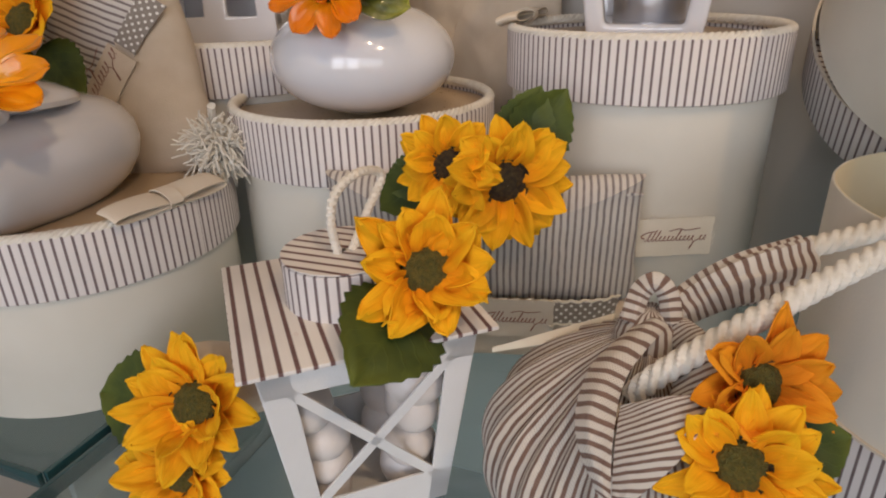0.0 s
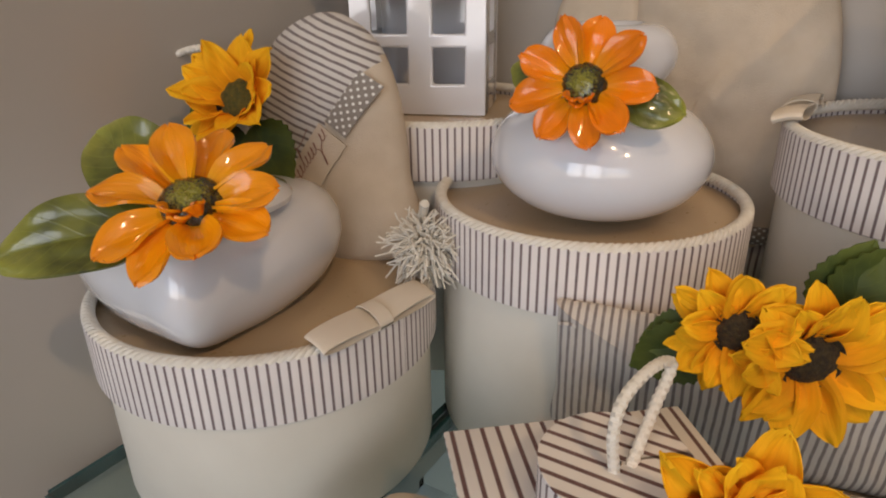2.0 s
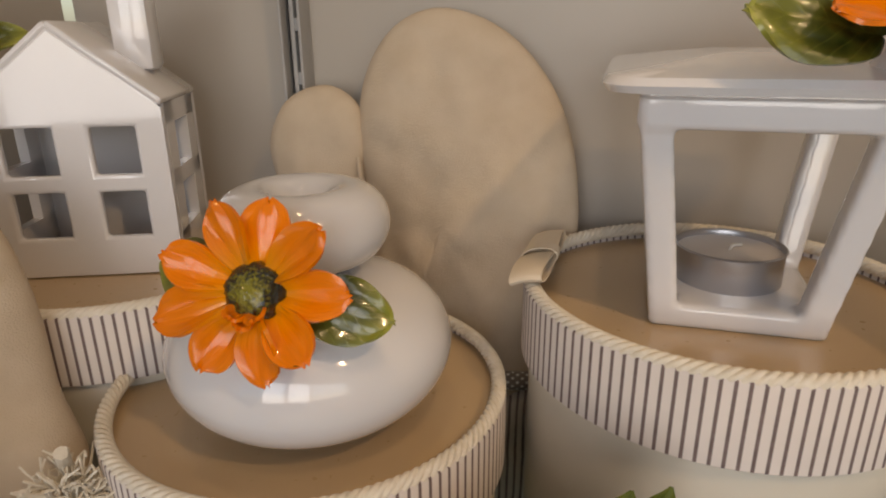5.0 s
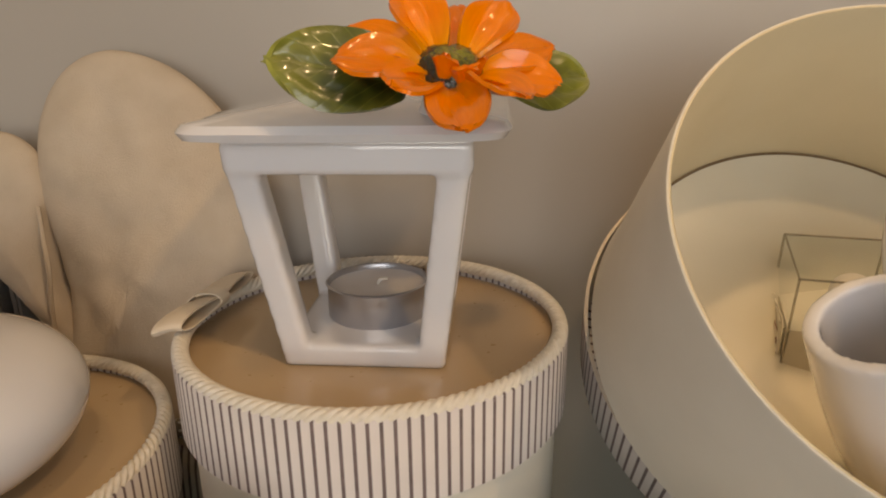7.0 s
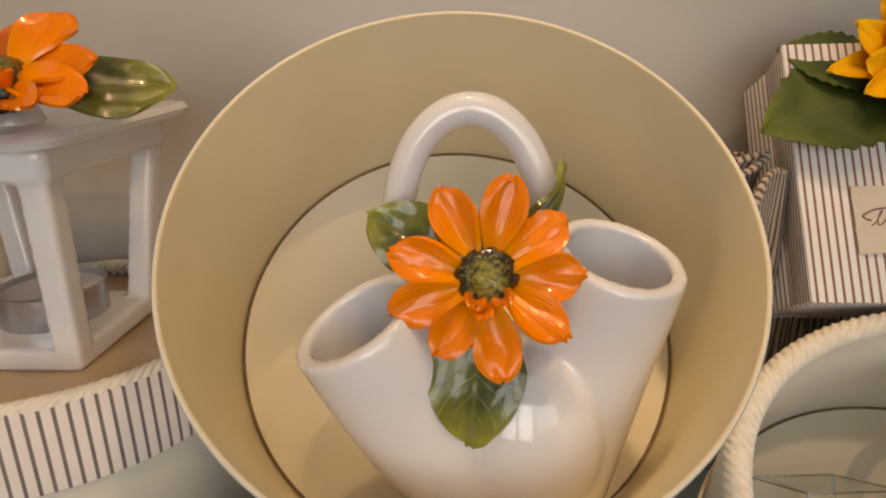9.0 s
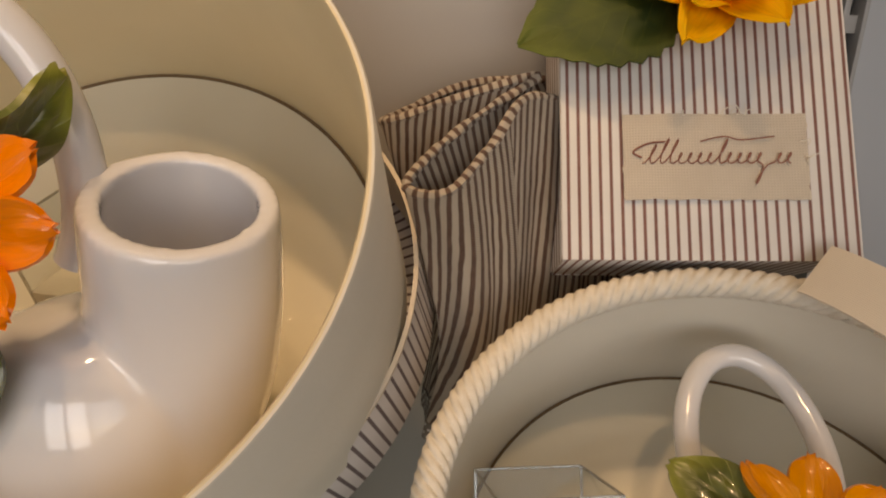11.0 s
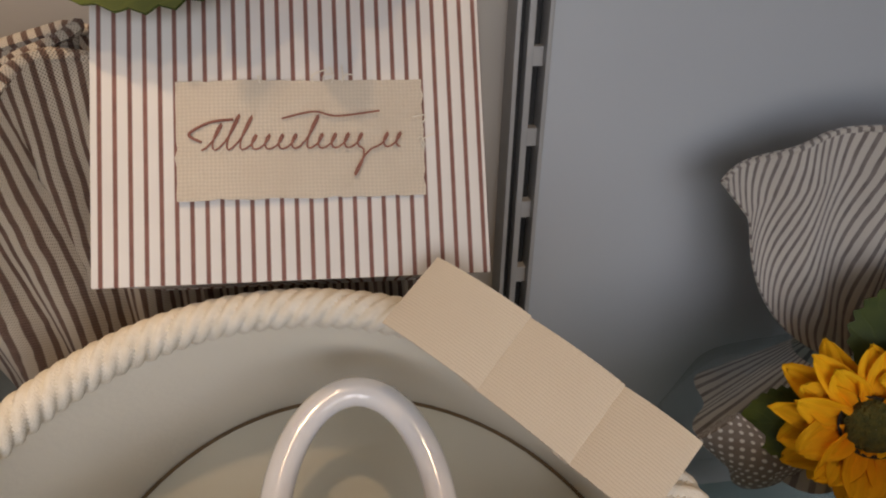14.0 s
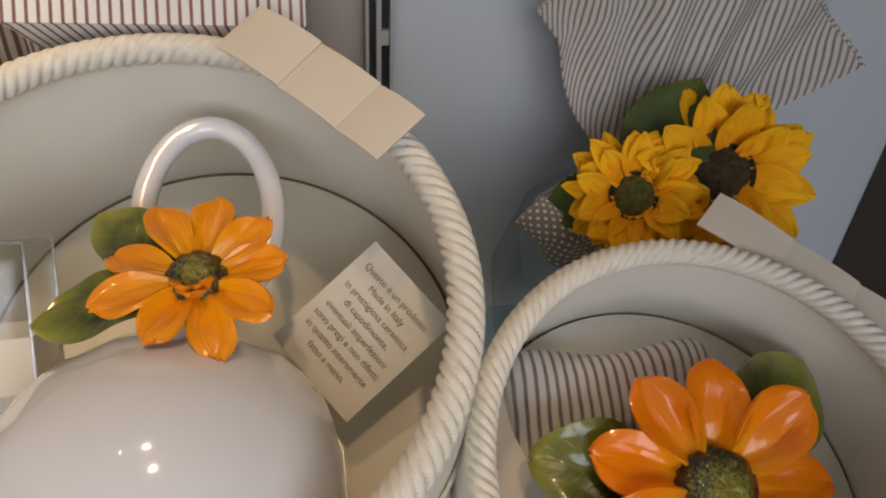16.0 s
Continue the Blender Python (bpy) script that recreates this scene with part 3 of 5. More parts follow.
def label_patch(parent, m, w, h, seed, material=None):
    def at(u, v):
        x, z = (u - 0.5) * w, (v - 0.5) * h
        e = 0.0006 * noise.noise(Vector((x * 400, z * 400, seed)))
        return (x + (e if u in (0, 1) else 0), -0.0003 * math.sin(u * 6), z + (e if v in (0, 1) else 0)), (x, z)
    lab = part("label", sheet(at, 24, 14, -0.0004), material or M_LINEN, parent, "frayed linen label", m=m)
    scrawl(lab, pose(0, -0.0009, 0), w * 0.80, h * 0.40, seed)
    rnd = random.Random(seed)
    fray = []
    for k in range(9):
        x, z = rnd.uniform(-0.45, 0.5) * w, 0.5 * h
        if k > 5:
            x, z = 0.5 * w, rnd.uniform(-0.3, 0.5) * h
        fray.append(sweep(spline([(x, -0.0006, z - 0.0006), (x + rnd.uniform(-0.001, 0.001), -0.0012, z + 0.0008), (x + rnd.uniform(-0.003, 0.003), -0.0010, z + rnd.uniform(0.0004, 0.0030))], 8), 0.00016, 4))
    part("loose_threads", join(*fray), M_ROPE, lab, "frayed pale threads")
    return lab

# ---- the setting ----
SHELF = -0.082
WALL_Y, LEFT_X = 0.012, -0.139
structure("wall_north", block(0.593 - LEFT_X, 0.06, 2.6, 0, Matrix.Translation(((0.593 + LEFT_X) / 2, WALL_Y + 0.03, 0.2))), M_WALL, "pale grey painted back panel behind the glass shelf", "wall")
structure("wall_north_east", block(2.5, 0.06, 2.6, 0, Matrix.Translation((0.5935 + 1.25, WALL_Y + 0.03, 0.2))), M_WALL_BLUE, "blue-grey painted back panel beyond the upright", "wall")
structure("wall_west", block(0.06, 0.55, 2.6, 0, Matrix.Translation((LEFT_X - 0.031, -0.27, 0.2))), M_WALL, "pale painted side panel beside the glass shelf", "wall")
# added panel: keeps lamp light off the right end so it falls darker
structure("shading_panel_east", block(0.04, 0.56, 2.6, 0, Matrix.Translation((0.905, -0.27, 0.2))), M_DARK_WOOD, "dark brown side panel added to shade the right end", "wall")
structure("wall_south", block(6.0, 0.1, 1.0, 0, Matrix.Translation((1.0, -2.55, -0.65))), M_ROOM, "plain warm plaster wall under the shop window", "wall")
structure("wall_south_top", block(6.0, 0.1, 0.4, 0, Matrix.Translation((1.0, -2.55, 1.3))), M_ROOM, "plain warm plaster wall over the shop window", "wall")
structure("wall_far_west", block(0.1, 2.8, 2.6, 0, Matrix.Translation((-1.5, -1.2, 0.2))), M_ROOM, "plain warm plaster side wall of the shop", "wall")
structure("wall_north_west", block(1.4, 0.06, 2.6, 0, Matrix.Translation((-0.87, -0.03, 0.2))), M_ROOM, "plain warm plaster wall beside the display", "wall")
structure("wall_east", block(0.1, 2.7, 2.6, 0, Matrix.Translation((3.0, -1.2, 0.2))), M_ROOM, "plain warm plaster side wall of the shop", "wall")
structure("floor", block(6.0, 2.8, 0.1, 0, Matrix.Translation((1.0, -1.2, -1.15))), M_FLOOR, "brown tiled shop floor", "floor")
structure("ceiling", block(6.0, 2.8, 0.1, 0, Matrix.Translation((1.0, -1.2, 1.55))), M_ROOM, "plain pale shop ceiling", "ceiling")

# unseen deck, added so the glass panes show light rather than black
structure("added_deck", block(3.2, 0.62, 0.04, 0.002, Matrix.Translation((1.6 + LEFT_X, -0.29, -0.36))), M_WHITE_CARD, "pale deck added to brighten the view through the glass shelf", "cabinet")


def glass_shelf(x0, x1, y0, y1, th):
    t = thing("glass_shelf", ((x0 + x1) / 2, (y0 + y1) / 2, SHELF), "clear greenish glass shelf with polished edges", "shelf", "glass shelves")
    sx, sy = x1 - x0, y1 - y0
    p = part("pane", block(sx, sy, th, 0.0006, Matrix.Translation((0, 0, -th / 2))), M_GLASS, t)
    p.visible_shadow = False
    part("front_edge", block(sx, 0.0025, th - 0.0006, 0.0003, Matrix.Translation((0, -sy / 2 - 0.00135, -th / 2))), M_GLASS_EDGE, t, "dark green polished edge")
    part("side_edge", block(0.0025, sy, th - 0.0006, 0.0003, Matrix.Translation((sx / 2 + 0.00135, 0, -th / 2))), M_GLASS_EDGE, t, "dark green polished edge")
    part("side_edge", block(0.0025, sy, th - 0.0006, 0.0003, Matrix.Translation((-sx / 2 - 0.00135, 0, -th / 2))), M_GLASS_EDGE, t, "dark green polished edge")


glass_shelf(-0.129, -0.006, -0.308, 0.003, 0.008)
glass_shelf(0.004, 0.590, -0.345, 0.003, 0.008)
glass_shelf(0.600, 1.190, -0.345, 0.003, 0.008)


def slotted_upright(x):
    t = thing("slotted_upright", (x, WALL_Y, 0.1), "grey steel shelf upright with two rows of dark slots", "upright", "shelf uprights")
    for dx, sx, sy in ((-0.0052, 0.0015, 0.012), (0.0052, 0.0015, 0.012), (0.0, 0.0022, 0.009)):
        part("rail", block(sx, sy, 1.6, 0.0002, Matrix.Translation((dx, -sy / 2, 0))), M_STEEL, t, "grey steel channel lip")
    # near-black strip stands in for the shade inside the open slots
    part("groove", block(0.0086, 0.004, 1.6, 0, Matrix.Translation((0, -0.0021, 0))), M_SLOT_SHADE, t, "near-black strip for the shade in the slots")
    for k in range(12):
        part("web", block(0.0037, 0.0078, 0.0062, 0.0002, Matrix.Translation((0.0028, -0.0045, -0.14 + 0.0265 * k))), M_STEEL, t, smooth=False)


slotted_upright(0.0)
slotted_upright(0.593)
BRACKET_X = (-0.0010, 0.595)
for bx in BRACKET_X:
    t = thing("shelf_bracket", (bx, 0, SHELF - 0.0095), "grey steel bracket under the joint of two glass shelves", "bracket", "shelf brackets")
    part("arm", block(0.004, 0.30, 0.016, 0.0008, Matrix.Translation((0, -0.152, -0.008))), M_STEEL, t)
    part("hook", block(0.003, 0.012, 0.03, 0.0005, Matrix.Translation((0, 0.003, -0.01))), M_STEEL, t)

# ---- round boxes ----
def box_at(x, y, top, r, band, label, bow=None, **kw):
    return hat_box((x, y, SHELF), r, top - SHELF, band, label, bow, **kw)


box_low = box_at(-0.068, -0.212, 0.0085, 0.0815, 0.0285, "low round cream box with striped lid band and ribbon bow", -9, bow_size=0.062)
box_mid = box_at(0.0527, -0.1074, 0.0405, 0.0763, 0.0305, "round cream box with striped lid band under a squat white vase")
box_tall = box_at(0.2033, -0.0650, 0.0775, 0.0735, 0.0290, "tall round cream box with striped lid band and linen label", 176, bow_size=0.060)
box_back = box_at(-0.0600, -0.0665, 0.0690, 0.0735, 0.0290, "round cream box with striped lid band under a ceramic house")
label_patch(box_tall, pose(0.0285, -0.0650, 0.066, 0, 0, 23.5), 0.038, 0.020, 4, M_PAPER)


def open_box(m, r, depth, label, lid=True, rope=False, seam=True, base=M_PALE, lid_len=0.033, lid_at=None, lining=None, lid_m=None, skirt=0.003, flare=0.0):
    """A round box without its lid, mouth at z = 0 and its foot pushed into the upturned striped lid."""
    t = thing("open_hat_box", m, label, "box", "open hat boxes")
    w = 0.0018
    part("lining", lathe([(r - w, -depth), (r - w, -0.0006), (r - w + 0.0004, 0), (r - w / 2, 0)], 120), lining or M_INNER, t, "cream lined card wall")
    part("wall", lathe([(r - w / 2, 0), (r - 0.0004, 0), (r, -0.0006), (r + flare, -depth - 0.002), (r + flare * 1.6, -depth - skirt)], 120), M_BODY, t, "cream card wall")
    part("base", lathe([(0, -depth + 0.0012), (r - w - 0.0012, -depth + 0.0012), (r - w - 0.0008, -depth + 0.0004)], 96), base, t, "glossy pale base")
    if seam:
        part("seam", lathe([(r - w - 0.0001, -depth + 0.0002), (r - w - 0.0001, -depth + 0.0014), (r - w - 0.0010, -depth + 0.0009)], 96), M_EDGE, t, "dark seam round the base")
    if lid:
        a = lid_at if lid_at is not None else -depth
        rl = r + 0.0016
        part("lid_edge", lathe([(r + 0.0003, a - 0.001), (r + 0.0003, a + 0.0004), (rl, a + 0.0004), (rl, a - 0.0006)], 96), M_RIBBON, t, "raw card edge", m=lid_m)
        part("lid_band", lathe([(rl, a - 0.0007), (rl, a - lid_len), (rl - 0.001, a - lid_len - 0.0008), (0.0, a - lid_len - 0.0008)], 120, rl), M_BAND, t, "striped lid band", m=lid_m)
        part("lid_lining", lathe([(rl - 0.0003, a), (rl - 0.0009, a - 0.0006), (rl - 0.0009, a - lid_len + 0.001)], 96), M_BODY, t, "plain cream lid lining", m=lid_m)
    if rope:
        part("rope_trim", rope_ring(r - 0.0042, -0.0008, 0.0038, 800), M_ROPE, t, "twisted cotton rope")
    return t


def tilted(centre, deg, az):
    """The pose of a mouth circle whose axis leans deg from upright towards -y, turned az about z."""
    return Matrix.Translation(centre) @ pose(0, 0, 0, 0, 0, az) @ pose(0, 0, 0, deg, 0, 0)


LEAN = tilted((0.3650, -0.1355, 0.1332), 45.5, 3.8)
box_lean = open_box(LEAN, 0.0756, 0.0720, "open round cream box tipped on its striped lid, vase inside", lid_at=0.0, lid_m=LEAN.inverted() @ tilted((0.3630, -0.0711, 0.0796), 38.6, -7.6) @ Matrix.Diagonal((1.036, 1.036, 1, 1)), skirt=0.008, flare=0.0014)
box_low_open = open_box(Matrix.Translation((0.356, -0.186, 0.033)), 0.073, 0.108, "open round cream box standing upright in its striped lid", lid_at=-0.0745, lid_len=0.0395)
box_rope = open_box(tilted((0.5206, -0.1432, 0.0466), 33.1, -14.8) @ pose(0, 0, 0, 0, 0, -16) @ Matrix.Diagonal((1.049, 0.951, 1, 1)), 0.0777, 0.0704, "open round cream box with rope rim, flowered bell inside", rope=True, lining=M_BODY)
box_side = open_box(tilted((0.6675, -0.1755, -0.0015), 26.75, -9.4), 0.0709, 0.052, "open round cream box with rope rim, striped cushion inside", rope=True, seam=False, base=M_BODY, lid_len=0.012, lining=M_BODY)

# ---- ceramic house on the back box ----
def ceramic_house(m):
    t = thing("ceramic_house_lantern", m, "white glazed ceramic house with square windows and orange flower", "lantern")
    W, D, E, A, th = 0.086, 0.058, 0.079, 0.112, 0.005
    # wall with openings: strips round a grid of windows
    xs = [-W / 2, -0.0300, -0.0065, 0.0095, 0.0300, W / 2]
    zs = [0.0, 0.0185, 0.0400, 0.0478, 0.0695, E]
    def wall(y, hollow):
        ms = []
        for i in range(5):
            for j in range(5):
                if hollow and i in (1, 3) and j in (1, 3):
                    continue
                x0, x1, z0, z1 = xs[i], xs[i + 1], zs[j], zs[j + 1]
                ms.append(([(x0, y - th / 2, z0), (x1, y - th / 2, z0), (x1, y - th / 2, z1), (x0, y - th / 2, z1), (x0, y + th / 2, z0), (x1, y + th / 2, z0), (x1, y + th / 2, z1), (x0, y + th / 2, z1)],
                           [(0, 1, 2, 3), (5, 4, 7, 6)] + ([(1, 5, 6, 2)] if hollow and i in (0, 2) and j in (1, 3) else []) + ([(4, 0, 3, 7)] if hollow and i in (2, 4) and j in (1, 3) else [])
                           + ([(3, 2, 6, 7)] if hollow and i in (1, 3) and j in (0, 2) else []) + ([(4, 5, 1, 0)] if hollow and i in (1, 3) and j in (2, 4) else []), [(0, 0)] * 8))
        ms.append(([(-W / 2, y - th / 2, E), (W / 2, y - th / 2, E), (0, y - th / 2, A), (-W / 2, y + th / 2, E), (W / 2, y + th / 2, E), (0, y + th / 2, A)], [(0, 1, 2), (4, 3, 5), (1, 4, 5, 2), (3, 0, 2, 5)], [(0, 0)] * 6))
        return join(*ms)
    front = part("front_wall", wall(-D / 2 + th / 2, True), M_CERAMIC, t)
    part("back_wall", wall(D / 2 - th / 2, False), M_CERAMIC, t)
    for o in (front,):
        bv = o.modifiers.new("round", 'BEVEL')
        bv.width, bv.segments, bv.limit_method, bv.angle_limit = 0.0016, 3, 'ANGLE', radians(40)
    for s in (-1, 1):
        zz = [0, 0.0185, 0.0400, 0.0478, 0.0695, E]
        ms = [block(th, D - 2 * th + 0.0004, z1 - z0, 0.0, Matrix.Translation((s * (W / 2 - th / 2), 0, (z0 + z1) / 2))) for z0, z1 in ((0, 0.0185), (0.0400, 0.0478), (0.0695, E))]
        ms += [block(th, (D - 2 * th - 0.022) / 2, E, 0.0, Matrix.Translation((s * (W / 2 - th / 2), q * ((D - 2 * th + 0.022) / 4 + 0.0001), E / 2))) for q in (-1, 1)]
        part("side_wall", join(*ms), M_CERAMIC, t)
        L = math.hypot(W / 2, A - E) + 0.001
        part("roof", block(L, D + 0.0006, 0.004, 0.0018, pose(s * W / 4, 0, (E + A) / 2 + 0.0008, 0, s * math.degrees(math.atan2(A - E, W / 2)), 0)), M_CERAMIC, t, "white glazed roof slope")
    part("chimney", block(0.018, 0.018, 0.04, 0.002, Matrix.Translation((0.026, 0.006, 0.112))), M_CERAMIC, t)
    ceramic_flower(t, facing((-0.050, -0.012, 0.102), (-0.35, -0.8, 0.5)), 0.026, 71, leaves=((-100, 0.95, 0.6, 0, -6), (20, 0.95, 0.6, 0, -6)))
    return t


house = ceramic_house(pose(-0.0735, -0.0600, 0.0645, 0, 0, 21) @ Matrix.Diagonal((0.93, 0.93, 0.96, 1)))

# ---- squat white vase on the middle box ----
vase = thing("squat_ceramic_vase", (0.0610, -0.1195, 0.0365), "squat white glazed vase with ring neck and orange flower", "vase")
prof = [(0.0, 0.0), (0.018, 0.0)] + [(0.0500 * math.sin(radians(a)) ** 0.85, 0.0285 - 0.0285 * math.cos(radians(a))) for a in range(28, 160, 8)] + [(0.014, 0.058)]
part("belly", lathe(prof, 96), M_CERAMIC, vase)
ring = []
for a in range(-200, 165, 12):
    ring.append((0.0170 + 0.0125 * math.cos(radians(a)), 0.0720 + 0.0130 * math.sin(radians(a))))
part("neck_ring", lathe([(0.0045, 0.069)] + ring[2:] + [(0.006, 0.0765), (0.004, 0.066), (0.0, 0.064)], 80), M_CERAMIC, vase, "ring-shaped glazed neck")
ceramic_flower(vase, facing((0.0065, -0.0425, 0.0645), (0.12, -0.90, 0.38)), 0.0265, 11, count=9, leaves=((166, 0.85, 0.72, 8, -4), (-10, 1.05, 0.74, -8, -4)), tilt=16)

# ---- heart-shaped jar with lid on the low box ----
def heart_lathe(outline, profile, n=96):
    """A closed heart outline swept through (scale, height) pairs about its own middle."""
    O = spline([(x, y, 0) for x, y in outline], n, True)
    c = Vector((0, 0.058, 0))
    def at(u, v):
        q, (k, z) = O[round(u * n) % n], profile[round(v * (len(profile) - 1))]
        return tuple(c + (q - c) * k + Vector((0, 0, z))), (u, v)
    return grid(at, n, len(profile) - 1)


HEART = [(0.0, 0.0), (0.018, 0.014), (0.037, 0.036), (0.050, 0.062), (0.050, 0.088), (0.034, 0.106), (0.014, 0.107), (0.0, 0.101),
         (-0.014, 0.107), (-0.034, 0.106), (-0.050, 0.088), (-0.050, 0.062), (-0.037, 0.036), (-0.018, 0.014)]
jar = thing("heart_shaped_jar", pose(-0.0270, -0.2870, 0.0030, -4, 0, 44) @ Matrix.Scale(1.17, 4), "white glazed heart-shaped jar with round lid and orange flower", "jar")
part("belly", heart_lathe(HEART, [(0.0, 0.0), (0.42, 0.0), (0.58, 0.0012), (0.74, 0.006), (0.88, 0.0125), (0.97, 0.020), (1.0, 0.0275), (0.975, 0.035), (0.90, 0.0415), (0.78, 0.0462), (0.62, 0.0490), (0.50, 0.0500), (0.0, 0.0500)]), M_CERAMIC, jar)
part("lid", lathe([(0.0300, 0.0470), (0.0335, 0.0480), (0.0340, 0.0500), (0.0325, 0.0522), (0.026, 0.0555), (0.014, 0.0590), (0.0, 0.0600)], 72), M_CERAMIC, jar, "white glazed lid", m=pose(0, 0.047, -0.0005))
jar_inv = jar.matrix_world.inverted()
ceramic_flower(jar, jar_inv @ facing((-0.0285, -0.2735, 0.0690), (0.33, -0.46, 0.82)), 0.0325, 21, count=10, leaves=((140, 1.30, 1.00, -14, 8), (196, 1.60, 0.90, -10, 6)), tilt=20, petal=M_CER_GOLD)
part("stem", lathe([(0.0, -0.014), (0.0060, -0.014), (0.0050, -0.006), (0.004, -0.002)], 24), M_CERAMIC, jar, m=jar_inv @ facing((-0.0300, -0.2700, 0.0680), (0.33, -0.46, 0.82)))

def blended(ob, voxel, steps):
    """Melts the joined forms of a mesh into one smooth skin."""
    rm = ob.modifiers.new("skin", 'REMESH')
    rm.mode, rm.voxel_size, rm.use_smooth_shade = 'VOXEL', voxel, True
    sm = ob.modifiers.new("soften", 'SMOOTH')
    sm.factor, sm.iterations = 0.5, steps


# ---- ceramic lantern with tealight on the tall box ----
def ceramic_lantern(m):
    t = thing("ceramic_lantern", m, "white glazed lantern with tapered posts, flat roof and orange flower", "lantern")
    b, p, h = 0.0276, 0.0380, 0.0785
    bar = 0.0098
    pieces = [block(2 * b + 0.001, 2 * b + 0.001, 0.0085, 0.0015, Matrix.Translation((0, 0, 0.0045)))]
    for sx in (-1, 1):
        for sy in (-1, 1):
            V, F, U = block(bar, bar, h - 0.003, 0.0015, Matrix.Translation((0, 0, h / 2 + 0.002)))
            W = []
            for x, y, z in V:
                k = (b + (p - b) * z / h) - bar / 2
                W.append((x + sx * k, y + sy * k, z))
            pieces.append((W, F, U))
    for sx, sy, dx, dy in ((0, -1, 1, 0), (0, 1, 1, 0), (-1, 0, 0, 1), (1, 0, 0, 1)):
        k = p - bar / 2
        pieces.append(block(2 * p - 0.003 if dx else bar, 2 * p - 0.003 if dy else bar, 0.0105, 0.0012, Matrix.Translation((sx * k, sy * k, h - 0.0040))))
    fr = part("frame", join(*pieces), M_CERAMIC, t, "glazed base, four posts and rails in one piece")
    blended(fr, 0.0010, 6)
    rf = 0.0492
    V, F, U = [], [], []
    def roof(u, v):
        t_ = 2 * math.pi * u
        c, s = math.cos(t_), math.sin(t_)
        q = (abs(c) ** 9 + abs(s) ** 9) ** (-1 / 9)
        prof_ = [(0.0, 0.0), (rf - 0.004, 0.0), (rf - 0.0012, 0.0008), (rf, 0.0030), (rf - 0.0016, 0.0052), (rf - 0.010, 0.0066), (0.018, 0.0098), (0.0, 0.0104)]
        r_, z_ = prof_[round(v * 7)]
        qq = 1 + (q - 1) * min(1, r_ / 0.03)
        return (r_ * qq * c, r_ * qq * s, z_ + h + 0.0015), (u, v)
    part("roof", grid(roof, 96, 7), M_CERAMIC, t, "flat glazed roof with rounded rim")
    ceramic_flower(t, facing((0.0315, -0.0400, h + 0.0185), (0.20, -0.46, 0.86)), 0.0300, 31, count=10, leaves=((172, 1.22, 0.80, -34, 12), (4, 1.15, 0.72, 20, 2)), tilt=25)
    part("stem", lathe([(0.0, -0.014), (0.0085, -0.014), (0.0065, -0.005), (0.005, 0.0)], 24), M_CERAMIC, t, m=facing((0.0310, -0.0350, h + 0.0180), (0.15, -0.30, 0.9)))
    return t


lantern = ceramic_lantern(pose(0.2050, -0.0685, 0.0725, 1.5, 0, -1))
tea = thing("tealight", (0.2050, -0.0655, 0.0800), "unlit tealight in a thin aluminium cup inside the lantern", "candle")
part("cup", lathe([(0, 0), (0.0184, 0), (0.0188, 0.0006), (0.0188, 0.0130), (0.0194, 0.0136), (0.0188, 0.0140), (0.0182, 0.0132), (0.0182, 0.0116)], 64), M_ALU, tea, "thin aluminium cup")
part("wax", lathe([(0.0182, 0.0116), (0.0172, 0.0112), (0.004, 0.0110), (0.0, 0.0116)], 48), M_WAX, tea, "pale wax")
part("wick", sweep(spline([(0, 0, 0.0113), (0.001, 0, 0.0135), (0.004, -0.001, 0.0142)], 8), 0.0006, 6), M_ROPE, tea, "short wick")

# ---- big canvas oven mitt against the wall ----
mitt = thing("oven_mitt", pose(0.086, -0.0180, -0.01, -4, 0, 0), "cream quilted canvas oven mitt leaning on the wall behind the boxes", "mitt")
part("palm", puffy([(-0.040, -0.071), (0.048, -0.071), (0.056, 0.02), (0.062, 0.08), (0.058, 0.125), (0.045, 0.157), (0.022, 0.180), (-0.007, 0.189), (-0.030, 0.180), (-0.0445, 0.156), (-0.047, 0.125), (-0.042, 0.093), (-0.040, 0.070), (-0.046, 0.02)], 0.017, 18, 2.6, 96, 0.004, 0.5, 3), M_CANVAS, mitt)
part("thumb", puffy([(-0.036, 0.050), (-0.043, 0.090), (-0.043, 0.128), (-0.048, 0.146), (-0.064, 0.154), (-0.085, 0.146), (-0.095, 0.124), (-0.088, 0.100), (-0.068, 0.080), (-0.050, 0.058)], 0.013, 14, 2.4, 72, 0.002, 0.6, 9), M_CANVAS, mitt, m=pose(0, -0.003, 0))
part("seam", sweep(spline([(-0.043, -0.014, 0.060), (-0.040, -0.0175, 0.078), (-0.038, -0.0185, 0.092), (-0.041, -0.0150, 0.104), (-0.045, -0.010, 0.120)], 40), 0.0011, 6), M_CANVAS, mitt, "puckered seam at the thumb")

part("cuff", puffy([(-0.042, -0.0712), (0.050, -0.0712), (0.056, -0.02), (0.0575, 0.010), (0.0, 0.012), (-0.047, 0.010), (-0.046, -0.02)], 0.0185, 12, 3.4, 72, 0.001, 0.5, 4), M_CLOTH, mitt, "striped cloth cuff")
part("dotted_band", sweep([((k / 40 - 0.5) * 0.102 + 0.005, -0.0178 * (1 - abs(k / 20 - 1) ** 4) ** 0.5, 0.0145) for k in range(41)], 0.0052, 10, flat=0.25), M_DOTS, mitt, "grey dotted ribbon")

